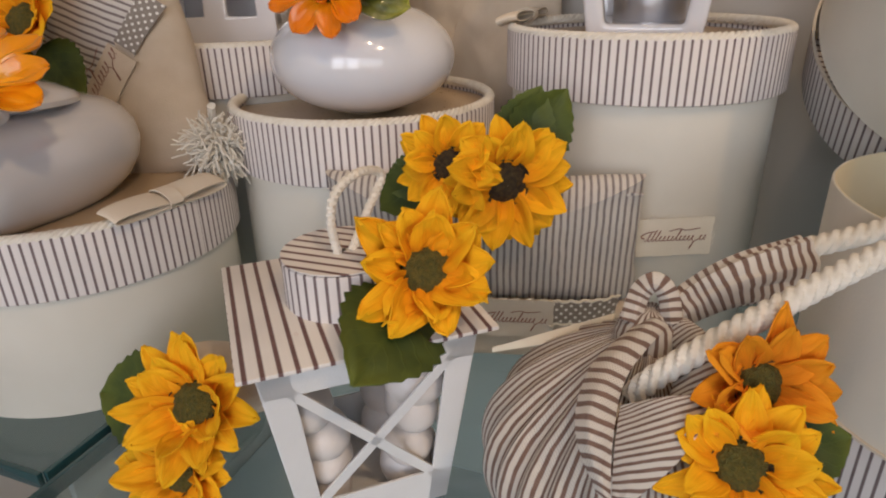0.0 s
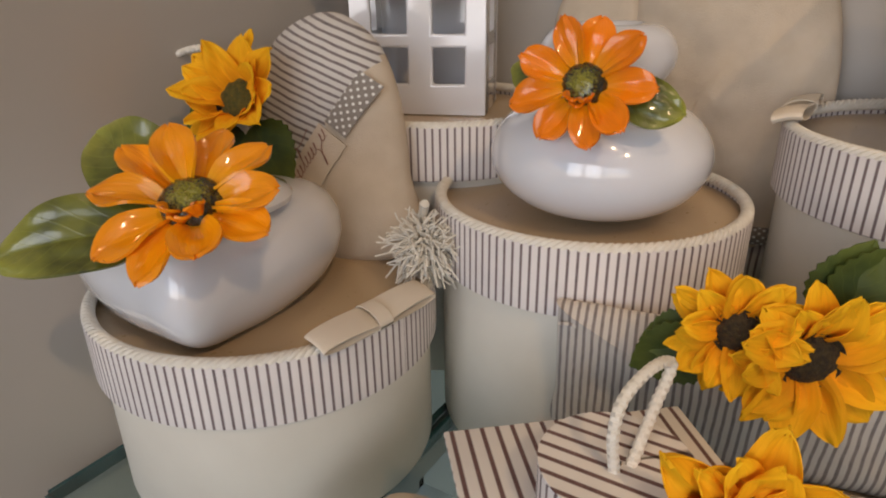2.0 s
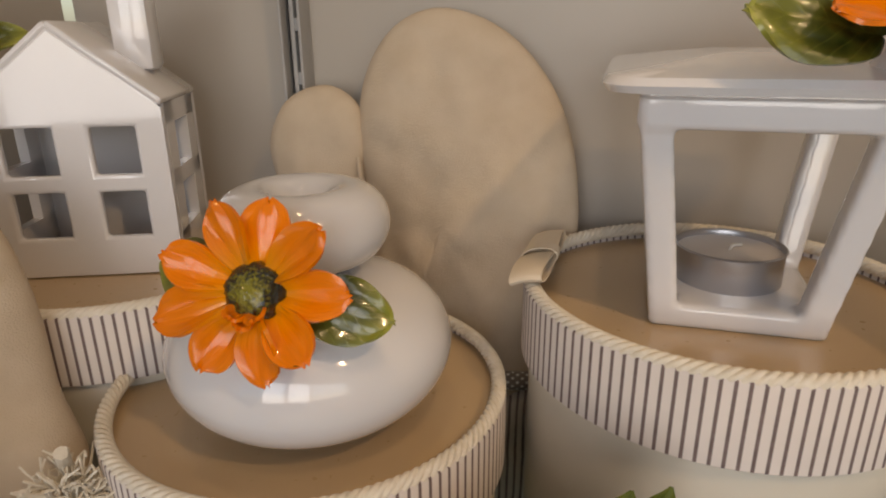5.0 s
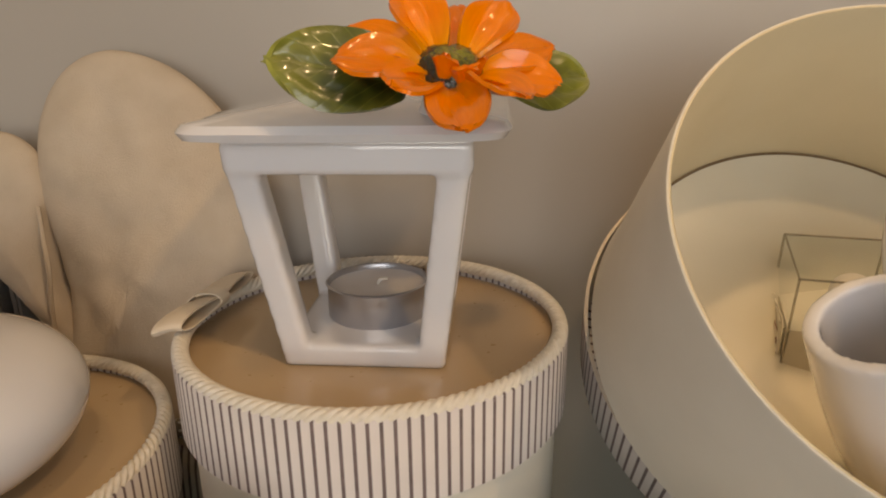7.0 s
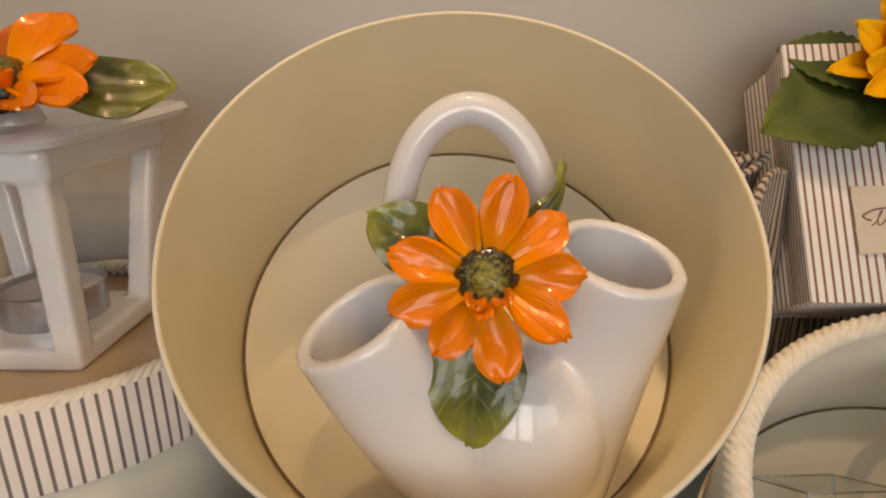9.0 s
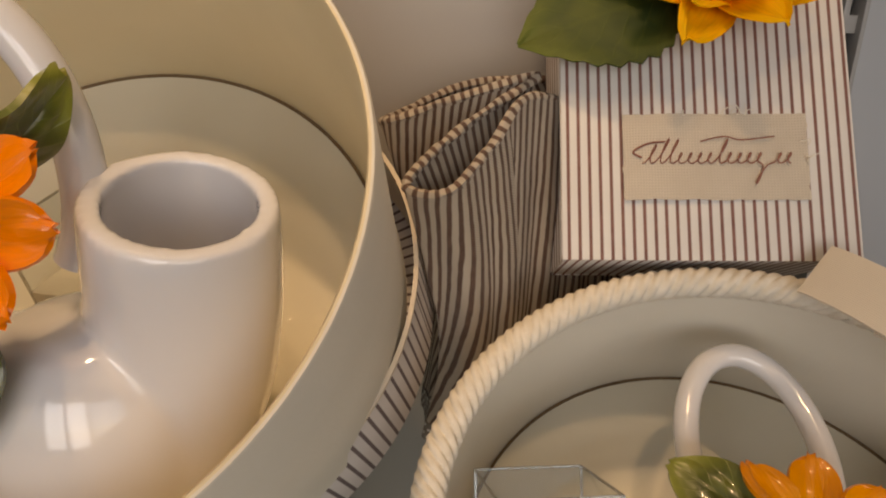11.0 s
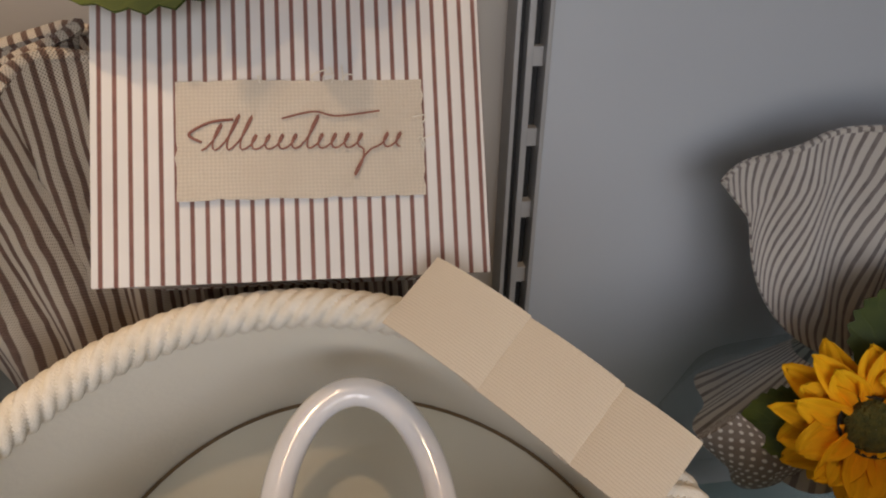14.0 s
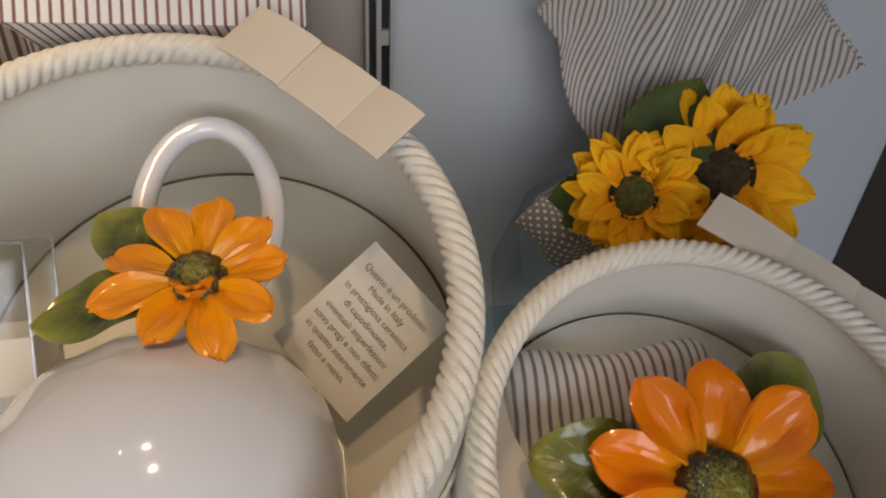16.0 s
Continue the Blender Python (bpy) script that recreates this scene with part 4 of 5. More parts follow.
# ---- padded pouch with rope loop behind the jar ----
PL = [(-0.052, -0.062), (0.044, -0.062), (0.046, -0.02), (0.044, 0.018), (0.034, 0.046), (0.012, 0.062), (-0.014, 0.058), (-0.034, 0.040), (-0.046, 0.010), (-0.052, -0.03)]
pouch = thing("padded_pouch", pose(-0.0740, -0.1560, 0.0630, -10, -8, 12), "padded striped pouch with cream canvas, dotted ribbon and rope loop", "pouch")
V, F, U = puffy(PL, 0.020, 16, 2.4, 84, 0.001, 0.7, 5)
c8, s8 = math.cos(radians(-28)), math.sin(radians(-28))
U = [(x * s8 - z * c8, x * c8 + z * s8) for x, y, z in V]
pb = part("padding", (V, F, U), M_CLOTH, pouch, "striped cloth and cream canvas")
pb.data.materials.append(M_CANVAS)
nx, nz = math.cos(radians(-42)), math.sin(radians(-42))
for f in pb.data.polygons:
    d = f.center.x * nx + f.center.z * nz
    f.material_index = 1 if d > 0.004 else 0
def ribbon_on(u, v):
    a, d = (u - 0.5) * 0.030 + 0.030, 0.004 + v * 0.013
    x, z = nx * d - nz * a, nz * d + nx * a
    e = min(1.0, max(abs(x) / 0.050, abs(z + 0.004) / 0.068))
    return (x, -0.0205 * max(0.0, 1 - e ** 2.4) ** 0.5 - 0.0012, z), (a, d)
part("ribbon", sheet(ribbon_on, 20, 8, -0.0005), M_DOTS, pouch, "dotted grey ribbon")
def tag_on(u, v):
    a, d = (u - 0.5) * 0.045 - 0.010, 0.002 + v * 0.018
    x, z = nx * d - nz * a, nz * d + nx * a
    e = min(1.0, max(abs(x) / 0.050, abs(z + 0.004) / 0.068))
    return (x, -0.0205 * max(0.0, 1 - e ** 2.4) ** 0.5 - 0.0016, z), (a, d)
tg = part("label", sheet(tag_on, 24, 8, -0.0005), M_CANVAS, pouch, "cream cloth label")
scrawl(tg, pose(-0.002, -0.0228, -0.012, 0, -48, 0), 0.042, 0.014, 8)
part("rope_loop", sweep(spline([(-0.032, -0.022, 0.042), (-0.050, -0.026, 0.050), (-0.069, -0.028, 0.047), (-0.081, -0.030, 0.033), (-0.078, -0.030, 0.016), (-0.062, -0.028, 0.004), (-0.042, -0.026, 0.002)], 300), 0.0017, 8, lobes=3, depth=0.35, pitch=0.008), M_ROPE, pouch, "twisted cotton loop")
silk_sunflower(pouch, facing((-0.0245, -0.0340, 0.0215), (0.0, -0.9, 0.35)), 0.0350, 41, count=10, leaves=((250, 1.1), (300, 1.1), (190, 0.9)), seeds=M_SEED_GREEN, tilt=38)

# ---- tassel between the boxes ----
tas = thing("rope_tassel", (0.0010, -0.1760, 0.0430), "frayed white cotton tassel hanging at the rim of a box", "tassel")
rnd = random.Random(5)
strands = []
for k in range(520):
    d = Vector((rnd.gauss(0, 1), rnd.gauss(0, 1), rnd.gauss(-0.15, 1.15))).normalized()
    L = rnd.uniform(0.011, 0.0215)
    jit = lambda s: Vector((rnd.uniform(-s, s), rnd.uniform(-s, s), rnd.uniform(-s, s)))
    o = Vector((0, 0, -0.017))
    strands.append(sweep(spline([o + d * 0.003, o + d * L * 0.4 + jit(0.0022), o + d * L * 0.7 + jit(0.003), o + d * L + jit(0.0035) + Vector((0, 0, -0.002))], 8), 0.00045, 4))
part("fringe", join(*strands), M_ROPE, tas, "frayed strands")
part("cord", sweep(spline([(-0.026, 0.030, -0.034), (-0.016, 0.018, -0.026), (-0.006, 0.006, -0.008), (0, 0, 0.003)], 30), 0.0022, 8, lobes=3, depth=0.35, pitch=0.008), M_ROPE, tas, "twisted cord")

# ---- striped sachet with two sunflowers ----
sach = thing("striped_sachet", pose(0.1430, -0.1640, -0.030, 6, 0, 13.6), "striped cloth sachet with dotted band, linen foot and cloth sunflowers", "sachet")
part("cloth", puffy([(-0.072, -0.015), (-0.0735, 0.01), (-0.0740, 0.047), (-0.071, 0.0505), (-0.03, 0.0495), (0.03, 0.0495), (0.070, 0.0510), (0.0735, 0.047), (0.0735, 0.01), (0.072, -0.015), (0.03, -0.0170), (-0.03, -0.0170)], 0.013, 14, 3.0, 96, 0.0016, 0.8, 2), M_CLOTH_FINE, sach)
part("linen_foot", puffy([(-0.071, -0.0155), (0.071, -0.0155), (0.0715, -0.03), (0.070, -0.0505), (0.03, -0.052), (-0.03, -0.052), (-0.070, -0.0505), (-0.0715, -0.03)], 0.0115, 10, 3.0, 72, 0.0012, 0.8, 6), M_CANVAS, sach, "plain linen foot")
part("dotted_band", sheet(lambda u, v: (((u - 0.5) * 0.138, -0.0138 * (1 - abs(2 * u - 1) ** 5) ** 0.5 - 0.0006, -0.0165 + (0.5 - v) * 0.012), (u * 0.138, v * 0.012)), 40, 4, 0.0006), M_DOTS, sach, "grey dotted ribbon")
for zc in (-0.0098, -0.0232):
    part("lace_edge", sweep([((k / 70 - 0.5) * 0.14, -0.0138 * (1 - abs(2 * k / 70 - 1) ** 5) ** 0.5 - 0.0008, zc + 0.0007 * math.sin(k * 1.9)) for k in range(71)], 0.0008, 6), M_ROPE, sach, "narrow lace edge")
part("hem", sweep([((k / 60 - 0.5) * 0.146, -0.0062, 0.0440 + 0.0005 * math.sin(k)) for k in range(61)], 0.0008, 6), M_CLOTH_FINE, sach, "sewn hem")
label_patch(sach, pose(0.018, -0.0152, -0.0200), 0.036, 0.022, 12)
silk_sunflower(sach, facing((-0.012, -0.024, 0.065), (0.05, -1, 0.25)), 0.0235, 51, count=15, leaves=((215, 1.3), (200, 1.0)), tilt=20)
silk_sunflower(sach, facing((0.011, -0.020, 0.056), (0.25, -1, 0.1)), 0.0310, 57, count=14, leaves=((50, 1.15), (65, 1.0)), tilt=24)

# ---- white card lantern with striped roof, full of almonds ----
def card_lantern(m):
    t = thing("card_lantern", m, "white card lantern with striped roof, sugared almonds inside", "favour box")
    h, a, b = 0.080, 0.0365, 0.0270
    part("floor_card", block(2 * b, 2 * b, 0.0008, 0.0002, Matrix.Translation((0, 0, 0.0008))), M_WHITE_CARD, t)
    def frame_side(rot):
        pieces = []
        def bar(x0, z0, x1, z1, w):
            d = Vector((x1 - x0, 0, z1 - z0))
            L = d.length
            V, F, U = block(L, 0.0011, w, 0.0002, pose((x0 + x1) / 2, 0, (z0 + z1) / 2, 0, -math.degrees(math.atan2(d.z, d.x)), 0))
            W = []
            for x, y, z in V:
                k = b + (a - b) * z / h
                W.append((x * k / a, -k + y, z))
            pieces.append((W, F, U))
        bar(-a + 0.005, 0.0, -a + 0.005, h, 0.010)
        bar(a - 0.005, 0.0, a - 0.005, h, 0.010)
        bar(-a, h - 0.006, a, h - 0.006, 0.012)
        bar(-a, 0.008, a, 0.008, 0.016)
        bar(-a + 0.008, 0.014, a - 0.008, h - 0.010, 0.0042)
        bar(-a + 0.008, h - 0.010, a - 0.008, 0.014, 0.0042)
        return part("window_side", moved(join(*pieces), pose(0, 0, 0, 0, 0, rot)), M_WHITE_CARD, t, "white card side with a crossed window", smooth=False)
    for q in (0, 90, 180, 270):
        frame_side(q)
    part("roof", block(0.084, 0.084, 0.0016, 0.0004, Matrix.Translation((0, 0, h + 0.0008))), M_ROOF, t, "striped paper roof", m=pose(0, 0, 0))
    part("round_lid", lathe([(0.0215, h + 0.0016), (0.0215, h + 0.0182), (0.0211, h + 0.0186), (0.0206, h + 0.0186)], 72), M_BAND, t, "striped lid wall")
    part("lid_disc", sheet(lambda u, v: ((0.0216 * v * math.cos(2 * math.pi * u), 0.0216 * v * math.sin(2 * math.pi * u), h + 0.0192), (0.0216 * v * math.sin(2 * math.pi * u + 0.7), 0.0216 * v * math.cos(2 * math.pi * u + 0.7))), 72, 8, 0.0005), M_ROOF, t, "striped lid top")
    part("rope_loop", sweep(spline([(-0.002, -0.003, h + 0.019), (-0.0035, -0.003, h + 0.032), (0.0, 0.0, h + 0.041), (0.010, 0.006, h + 0.045), (0.019, 0.012, h + 0.041), (0.012, 0.006, h + 0.031), (0.003, -0.002, h + 0.019)], 260), 0.0016, 8, lobes=3, depth=0.35, pitch=0.007), M_ROPE, t, "cotton cord loop")
    silk_sunflower(t, pose(0, 0, 0) @ facing((0.023, -0.024, h + 0.017), (-0.25, -0.75, 0.55)), 0.0300, 61, count=10, leaves=((240, 1.4, 48),), seeds=M_SEED_GREEN, tilt=48, messy=0.16)
    rnd = random.Random(9)
    for k in range(18):
        lay = k // 4
        zc = 0.0105 + lay * 0.0145
        lim = (b + (a - b) * zc / h) - 0.0125
        part("almond", lathe([(0.0, -0.0115)] + [(0.0100 * math.sin(radians(q)), -0.0115 * math.cos(radians(q))) for q in range(20, 180, 20)] + [(0.0, 0.0115)], 20),
             M_ALMOND, t, m=pose((-lim if k % 2 else lim) * 0.95 + rnd.uniform(-0.002, 0.002), (-lim if (k // 2) % 2 == 0 else lim) * 0.95, zc + rnd.uniform(-0.002, 0.002), rnd.uniform(0, 180), rnd.uniform(0, 180), 0))
    return t


card_lantern(pose(0.1210, -0.2610, SHELF + 0.0002, 0, 0, 41))

# ---- cellophane favour with sunflowers on a clear dish ----
fav = thing("clear_favour", (0.0440, -0.2680, SHELF), "clear favour bundle topped with yellow cloth sunflowers and a leaf", "favour")
V, F, U = lathe([(0, 0), (0.024, 0), (0.029, 0.006), (0.030, 0.016), (0.026, 0.022), (0.025, 0.021), (0.028, 0.015), (0.027, 0.007), (0.022, 0.003), (0, 0.003)], 20)
dish = part("dish", (V, F, U), M_CLEAR, fav, "faceted clear dish", smooth=False)
part("pad", puffy([(-0.026, -0.012), (0.0, -0.016), (0.026, -0.010), (0.027, 0.006), (0.010, 0.016), (-0.020, 0.014)], 0.010, 10, 2.4, 48, 0.002, 1, 4), M_CANVAS, fav, "cream cloth pad", m=pose(0.012, 0.006, 0.030, -62, 0, 10))
silk_sunflower(fav, facing((0.018, -0.016, 0.034), (0.05, -0.80, 0.6)), 0.0320, 81, count=13, leaves=((184, 1.45), (205, 1.1)), seeds=M_SEED_GREEN, tilt=34)
silk_sunflower(fav, facing((0.014, -0.026, 0.008), (0.0, -0.85, 0.5)), 0.0290, 87, count=14, leaves=(), seeds=M_SEED_GREEN, tilt=28)

# ---- gathered ticking sack with rope handles ----
def sack():
    t = thing("ticking_sack", pose(0.2270, -0.2650, SHELF), "gathered striped cloth sack with thick rope handle and sunflowers", "sack")
    def at(u, v):
        a = 2 * math.pi * u
        z = 0.090 * v
        r = 0.0500 * math.sin(math.pi * min(1.0, 0.16 + 0.84 * v) ** 1.15) ** 0.75 if v < 0.97 else 0.008
        r = max(r, 0.0085)
        g = 1 + (0.035 + 0.09 * v * v) * math.sin(22 * a + 3 * math.sin(3 * a)) * v
        return (r * g * math.cos(a), r * g * math.sin(a) * 0.95, z), (a * 0.058, z)
    part("cloth", grid(at, 220, 30), M_CLOTH_BROWN, t, "gathered striped cloth")
    def fold(left, right, bulge, slant, seed):
        """A fold of cloth between two edges, arched along its way; its stripes run across, slanted."""
        L, Q = spline(left, 30), spline(right, 30)
        def f(u, v):
            p = L[round(v * 30)].lerp(Q[round(v * 30)], u)
            w = (L[round(v * 30)] - Q[round(v * 30)]).length
            lift = bulge * w * math.sin(math.pi * u) + 0.0006 * noise.noise(Vector((u * 4, v * 7, seed)))
            return (p.x, p.y - 0.6 * lift, p.z + 0.8 * lift), (v * 0.046 + slant * u * w, u * w)
        return sheet(f, 16, 30, -0.0008)
    part("collar", fold([(-0.002, -0.002, 0.094), (-0.0135, -0.024, 0.0895), (-0.0150, -0.040, 0.080), (-0.0075, -0.047, 0.066)],
                        [(0.005, -0.006, 0.095), (-0.0040, -0.028, 0.0900), (-0.0050, -0.042, 0.079), (-0.0035, -0.049, 0.065)], 0.35, 0.1, 1), M_CLOTH_BROWN, t, "folded striped collar")
    part("collar", fold([(-0.0045, -0.034, 0.0850), (-0.0045, -0.042, 0.078), (-0.0035, -0.0485, 0.0655)],
                        [(0.0190, -0.030, 0.0910), (0.0110, -0.044, 0.0800), (-0.0010, -0.0500, 0.0650)], 0.16, 0.55, 2), M_CLOTH_BROWN, t, "folded striped collar")
    part("collar", fold([(0.004, -0.003, 0.094), (0.008, -0.012, 0.0880), (0.007, -0.030, 0.0850)],
                        [(0.010, -0.002, 0.0960), (0.0160, -0.012, 0.0960), (0.0190, -0.0295, 0.0912)], 0.2, 0.2, 3), M_CLOTH_BROWN, t, "folded striped collar")
    part("neck", lathe([(0.0, 0.0965), (0.005, 0.0960), (0.009, 0.0930), (0.0102, 0.0890), (0.0098, 0.082)], 40), M_CLOTH_BROWN, t, "gathered neck")
    part("loose_end", sweep(spline([(0.004, 0.000, 0.0930), (0.012, 0.006, 0.0985), (0.024, 0.010, 0.1050), (0.040, 0.018, 0.1080)], 60), 0.0088, 24, lobes=7, depth=0.35, pitch=0.9, flat=0.7, taper=lambda q: 0.55 + 0.55 * q), M_CLOTH_BROWN, t, "gathered striped cloth end")
    part("loose_end", sweep(spline([(-0.006, -0.004, 0.0930), (-0.004, 0.001, 0.1010), (0.0, 0.002, 0.1045), (0.004, 0.001, 0.1010), (0.006, -0.003, 0.0940)], 40), 0.0030, 16, lobes=5, depth=0.3, pitch=0.9), M_CLOTH_BROWN, t, "gathered striped cloth end")
    part("rope_handle", sweep(spline([(-0.002, -0.022, 0.0800), (0.003, -0.023, 0.0880), (0.022, -0.016, 0.1030), (0.055, 0.004, 0.1205), (0.090, 0.022, 0.134), (0.108, 0.040, 0.134), (0.092, 0.048, 0.126), (0.0638, 0.040, 0.1143), (0.0240, 0.026, 0.1020), (0.006, 0.012, 0.092)], 800), 0.0030, 20, lobes=4, depth=0.55, pitch=0.015), M_ROPE, t, "thick twisted rope handle")
    part("tag", sheet(lambda u, v: ((-0.052 + 0.040 * u, 0.010 + 0.010 * v * u, 0.064 + 0.016 * u + 0.002 * v), (u, v)), 6, 4, 0.0005), M_PAPER, t, "folded cream paper tag")
    silk_sunflower(t, facing((0.0275, -0.021, 0.090), (0.45, -0.8, 0.35)), 0.0220, 91, count=10, petal=M_SILK_ORANGE, leaves=(), seeds=M_SEED_GREEN, tilt=38)
    silk_sunflower(t, facing((0.0250, -0.037, 0.0765), (0.1, -0.8, 0.55)), 0.0215, 97, count=13, leaves=((20, 1.0),), seeds=M_SEED_GREEN, tilt=26)


sack()

# ---- double-spouted vase in the leaning box ----
def tube(a, b, ra, rb, bend, wall=0.0022, n=14):
    """A hollow flared spout from a to b."""
    a, b = Vector(a), Vector(b)
    mid = (a + b) / 2 + Vector(bend)
    P = spline([a, mid, b], n)
    V, F, U = [], [], []
    seg = 40
    rows = []
    for inner in (0, 1):
        for i, p in enumerate(P):
            k = i if not inner else n - i
            p = P[k]
            tan = (P[min(n, k + 1)] - P[max(0, k - 1)]).normalized()
            x = tan.orthogonal().normalized() if abs(tan.y) > 0.95 else Vector((0, 1, 0)).cross(tan).normalized()
            y = tan.cross(x)
            r = (ra + (rb - ra) * (k / n) ** 1.6) - (wall if inner else 0)
            if inner and k == n:
                p = p - tan * 0.0002
            rows.append((p, x, y, r))
    rows.append(rows[0])
    def at(u, v):
        p, x, y, r = rows[round(v * (len(rows) - 1))]
        t = 2 * math.pi * u
        return p + x * (r * math.cos(t)) + y * (r * math.sin(t)), (u, v)
    return grid(at, seg, len(rows) - 1)


def spout_vase(m):
    t = thing("spouted_ceramic_vase", m, "white glazed vase with two spouts, looped handle and orange flower", "vase")
    belly = lathe([(0.0, -0.042), (0.020, -0.042)] + [(0.0255 * math.sin(radians(a)) ** 0.8, -0.012 - 0.030 * math.cos(radians(a))) for a in range(36, 150, 9)] + [(0.012, 0.014), (0.0, 0.015)], 64)
    body = part("body", join(moved(belly, Matrix.Translation((0.009, 0, 0)) @ Matrix.Diagonal((1.0, 0.95, 1.0, 1))), tube((0.004, 0.0, -0.030), (-0.0315, -0.013, 0.026), 0.0205, 0.0175, (-0.001, 0.0, -0.003), 0.0040),
                             tube((0.012, 0.0, -0.030), (0.0345, -0.001, 0.038), 0.0215, 0.0172, (0.002, 0.008, -0.002), 0.0040)), M_CERAMIC, t, "two merged glazed spouts")
    blended(body, 0.0008, 14)
    part("handle", sweep([(-0.0030 + 0.0185 * math.cos(radians(a)), 0.002, 0.045 + 0.029 * math.sin(radians(a))) for a in range(-45, 226, 6)], 0.0042, 14), M_CERAMIC, t, "looped glazed handle")
    ceramic_flower(t, facing((0.0005, -0.0175, 0.0378), (0.0, -0.93, 0.30)), 0.0222, 101, count=9, leaves=((152, 1.0, 0.78, 6, 2), (-96, 1.40, 1.02, 0, 0), (50, 1.05, 0.55, 70, -8)), tilt=14)
    return t


spout_vase(pose(0.3705, -0.1330, 0.0880))
cb = thing("clear_almond_box", pose(0.3610, -0.0850, 0.0880, 12, 0, -14), "small clear acetate box with white sugared almonds", "favour box", "clear boxes")
part("acetate", block(0.030, 0.030, 0.046, 0.0003), M_CLEAR, cb, smooth=False)
part("sleeve", block(0.0304, 0.0304, 0.016, 0.0002, Matrix.Translation((0, 0, -0.004))), M_PAPER, cb, "cream paper sleeve")
label_patch(cb, pose(-0.0158, 0, -0.004, 0, 0, -90), 0.026, 0.0145, 21, M_PAPER)
part("almond", lathe([(0.0, -0.008)] + [(0.0070 * math.sin(radians(q)), -0.008 * math.cos(radians(q))) for q in range(20, 180, 20)] + [(0.0, 0.008)], 24), M_ALMOND, cb, m=pose(0.004, -0.003, 0.0118, 80, 20, 0))

# ---- bell in the roped box ----
bell_m = facing((0.5226, -0.1737, -0.0240), (0.06, 0.45, 0.89), (0, -0.7, 0.7))
bell = thing("ceramic_bell", bell_m, "white glazed bell with looped handle and orange flower", "bell")
part("bell_body", lathe([(0.0, 0.001), (0.040, 0.001), (0.0425, 0.003), (0.0430, 0.016), (0.0415, 0.030), (0.036, 0.042), (0.026, 0.0505), (0.012, 0.056), (0.0, 0.057)], 80), M_CERAMIC, bell, m=Matrix.Diagonal((1, 1, 1.13, 1)))
loop = [bell_m.inverted() @ Vector((0.5330 + 0.0176 * math.cos(radians(q)), -0.1060 + 0.0240 * math.sin(radians(q)), 0.0440 + 0.0165 * math.sin(radians(q)))) for q in range(-90, 271, 6)]
part("handle", sweep(loop, 0.0034, 14), M_CERAMIC, bell, "looped glazed handle")
part("neck", sweep(spline([(0, 0, 0.050), (0.0, -0.001, 0.062), bell_m.inverted() @ Vector((0.5305, -0.1270, 0.0320))], 10), 0.0075, 14), M_CERAMIC, bell, "glazed neck")
ceramic_flower(bell, bell_m.inverted() @ facing((0.5335, -0.1365, 0.0425), (0.0, -0.42, 0.90)), 0.0218, 111, count=9, leaves=((140, 1.18, 0.78, -8, 4), (192, 1.30, 0.82, 10, 4)), tilt=20, petal=M_CER_GOLD)
card = thing("printed_card", facing((0.5735, -0.1290, 0.0165), (-0.25, -0.72, 0.64)) @ pose(0, 0, 0, 0, 0, -40) @ Matrix.Scale(0.92, 4), "cream folded card printed with brown lines of text", "card")
part("paper", sheet(lambda u, v: (((u - 0.5) * 0.036, (v - 0.5) * 0.044, 0.0008 * math.sin(u * 3)), (u, v)), 10, 10, 0.0004), M_PAPER, card)
LINES = ("Questo è un prodotto", "Made in Italy", "in prestigiosa ceramica", "di capodimonte,", "eventuali imperfezioni", "sono pregi e non difetti", "in quanto interamente", "fatto a mano.")
for k, line in enumerate(LINES):
    cu = bpy.data.curves.new("text", 'FONT')
    cu.body, cu.size, cu.align_x = line, 0.0031, 'CENTER'
    cu.materials.append(M_FAINT_PRINT)
    tx = new("text", cu)
    tx.parent, tx.matrix_local = card, pose(0, 0.014 - 0.0042 * k, 0.0014)
cb2 = thing("clear_almond_box", pose(0.4760, -0.1290, 0.0170, -28, 4, 8), "small clear acetate box with white sugared almonds", "favour box", "clear boxes")
part("acetate", block(0.030, 0.030, 0.060, 0.0003), M_CLEAR, cb2, smooth=False)
part("sleeve", block(0.0304, 0.0304, 0.014, 0.0002), M_PAPER, cb2, "cream paper sleeve")


def acetate_edges(parent, w, h):
    """Bars along the folds of a clear box, added for their bright highlight lines."""
    for x in (-1, 1):
        for y in (-1, 1):
            part("edge", block(0.0007, 0.0007, h, 0.0001, Matrix.Translation((x * w / 2, y * w / 2, 0))), M_CREASE, parent, "glossy bar for the highlight on a crease", smooth=False)
    for z in (-1, 1):
        for q in (-1, 1):
            part("edge", block(w, 0.0006, 0.0006, 0.0001, Matrix.Translation((0, q * w / 2, z * h / 2))), M_CREASE, parent, smooth=False)
            part("edge", block(0.0006, w, 0.0006, 0.0001, Matrix.Translation((q * w / 2, 0, z * h / 2))), M_CREASE, parent, smooth=False)


acetate_edges(cb, 0.0302, 0.046)
acetate_edges(cb2, 0.0302, 0.060)


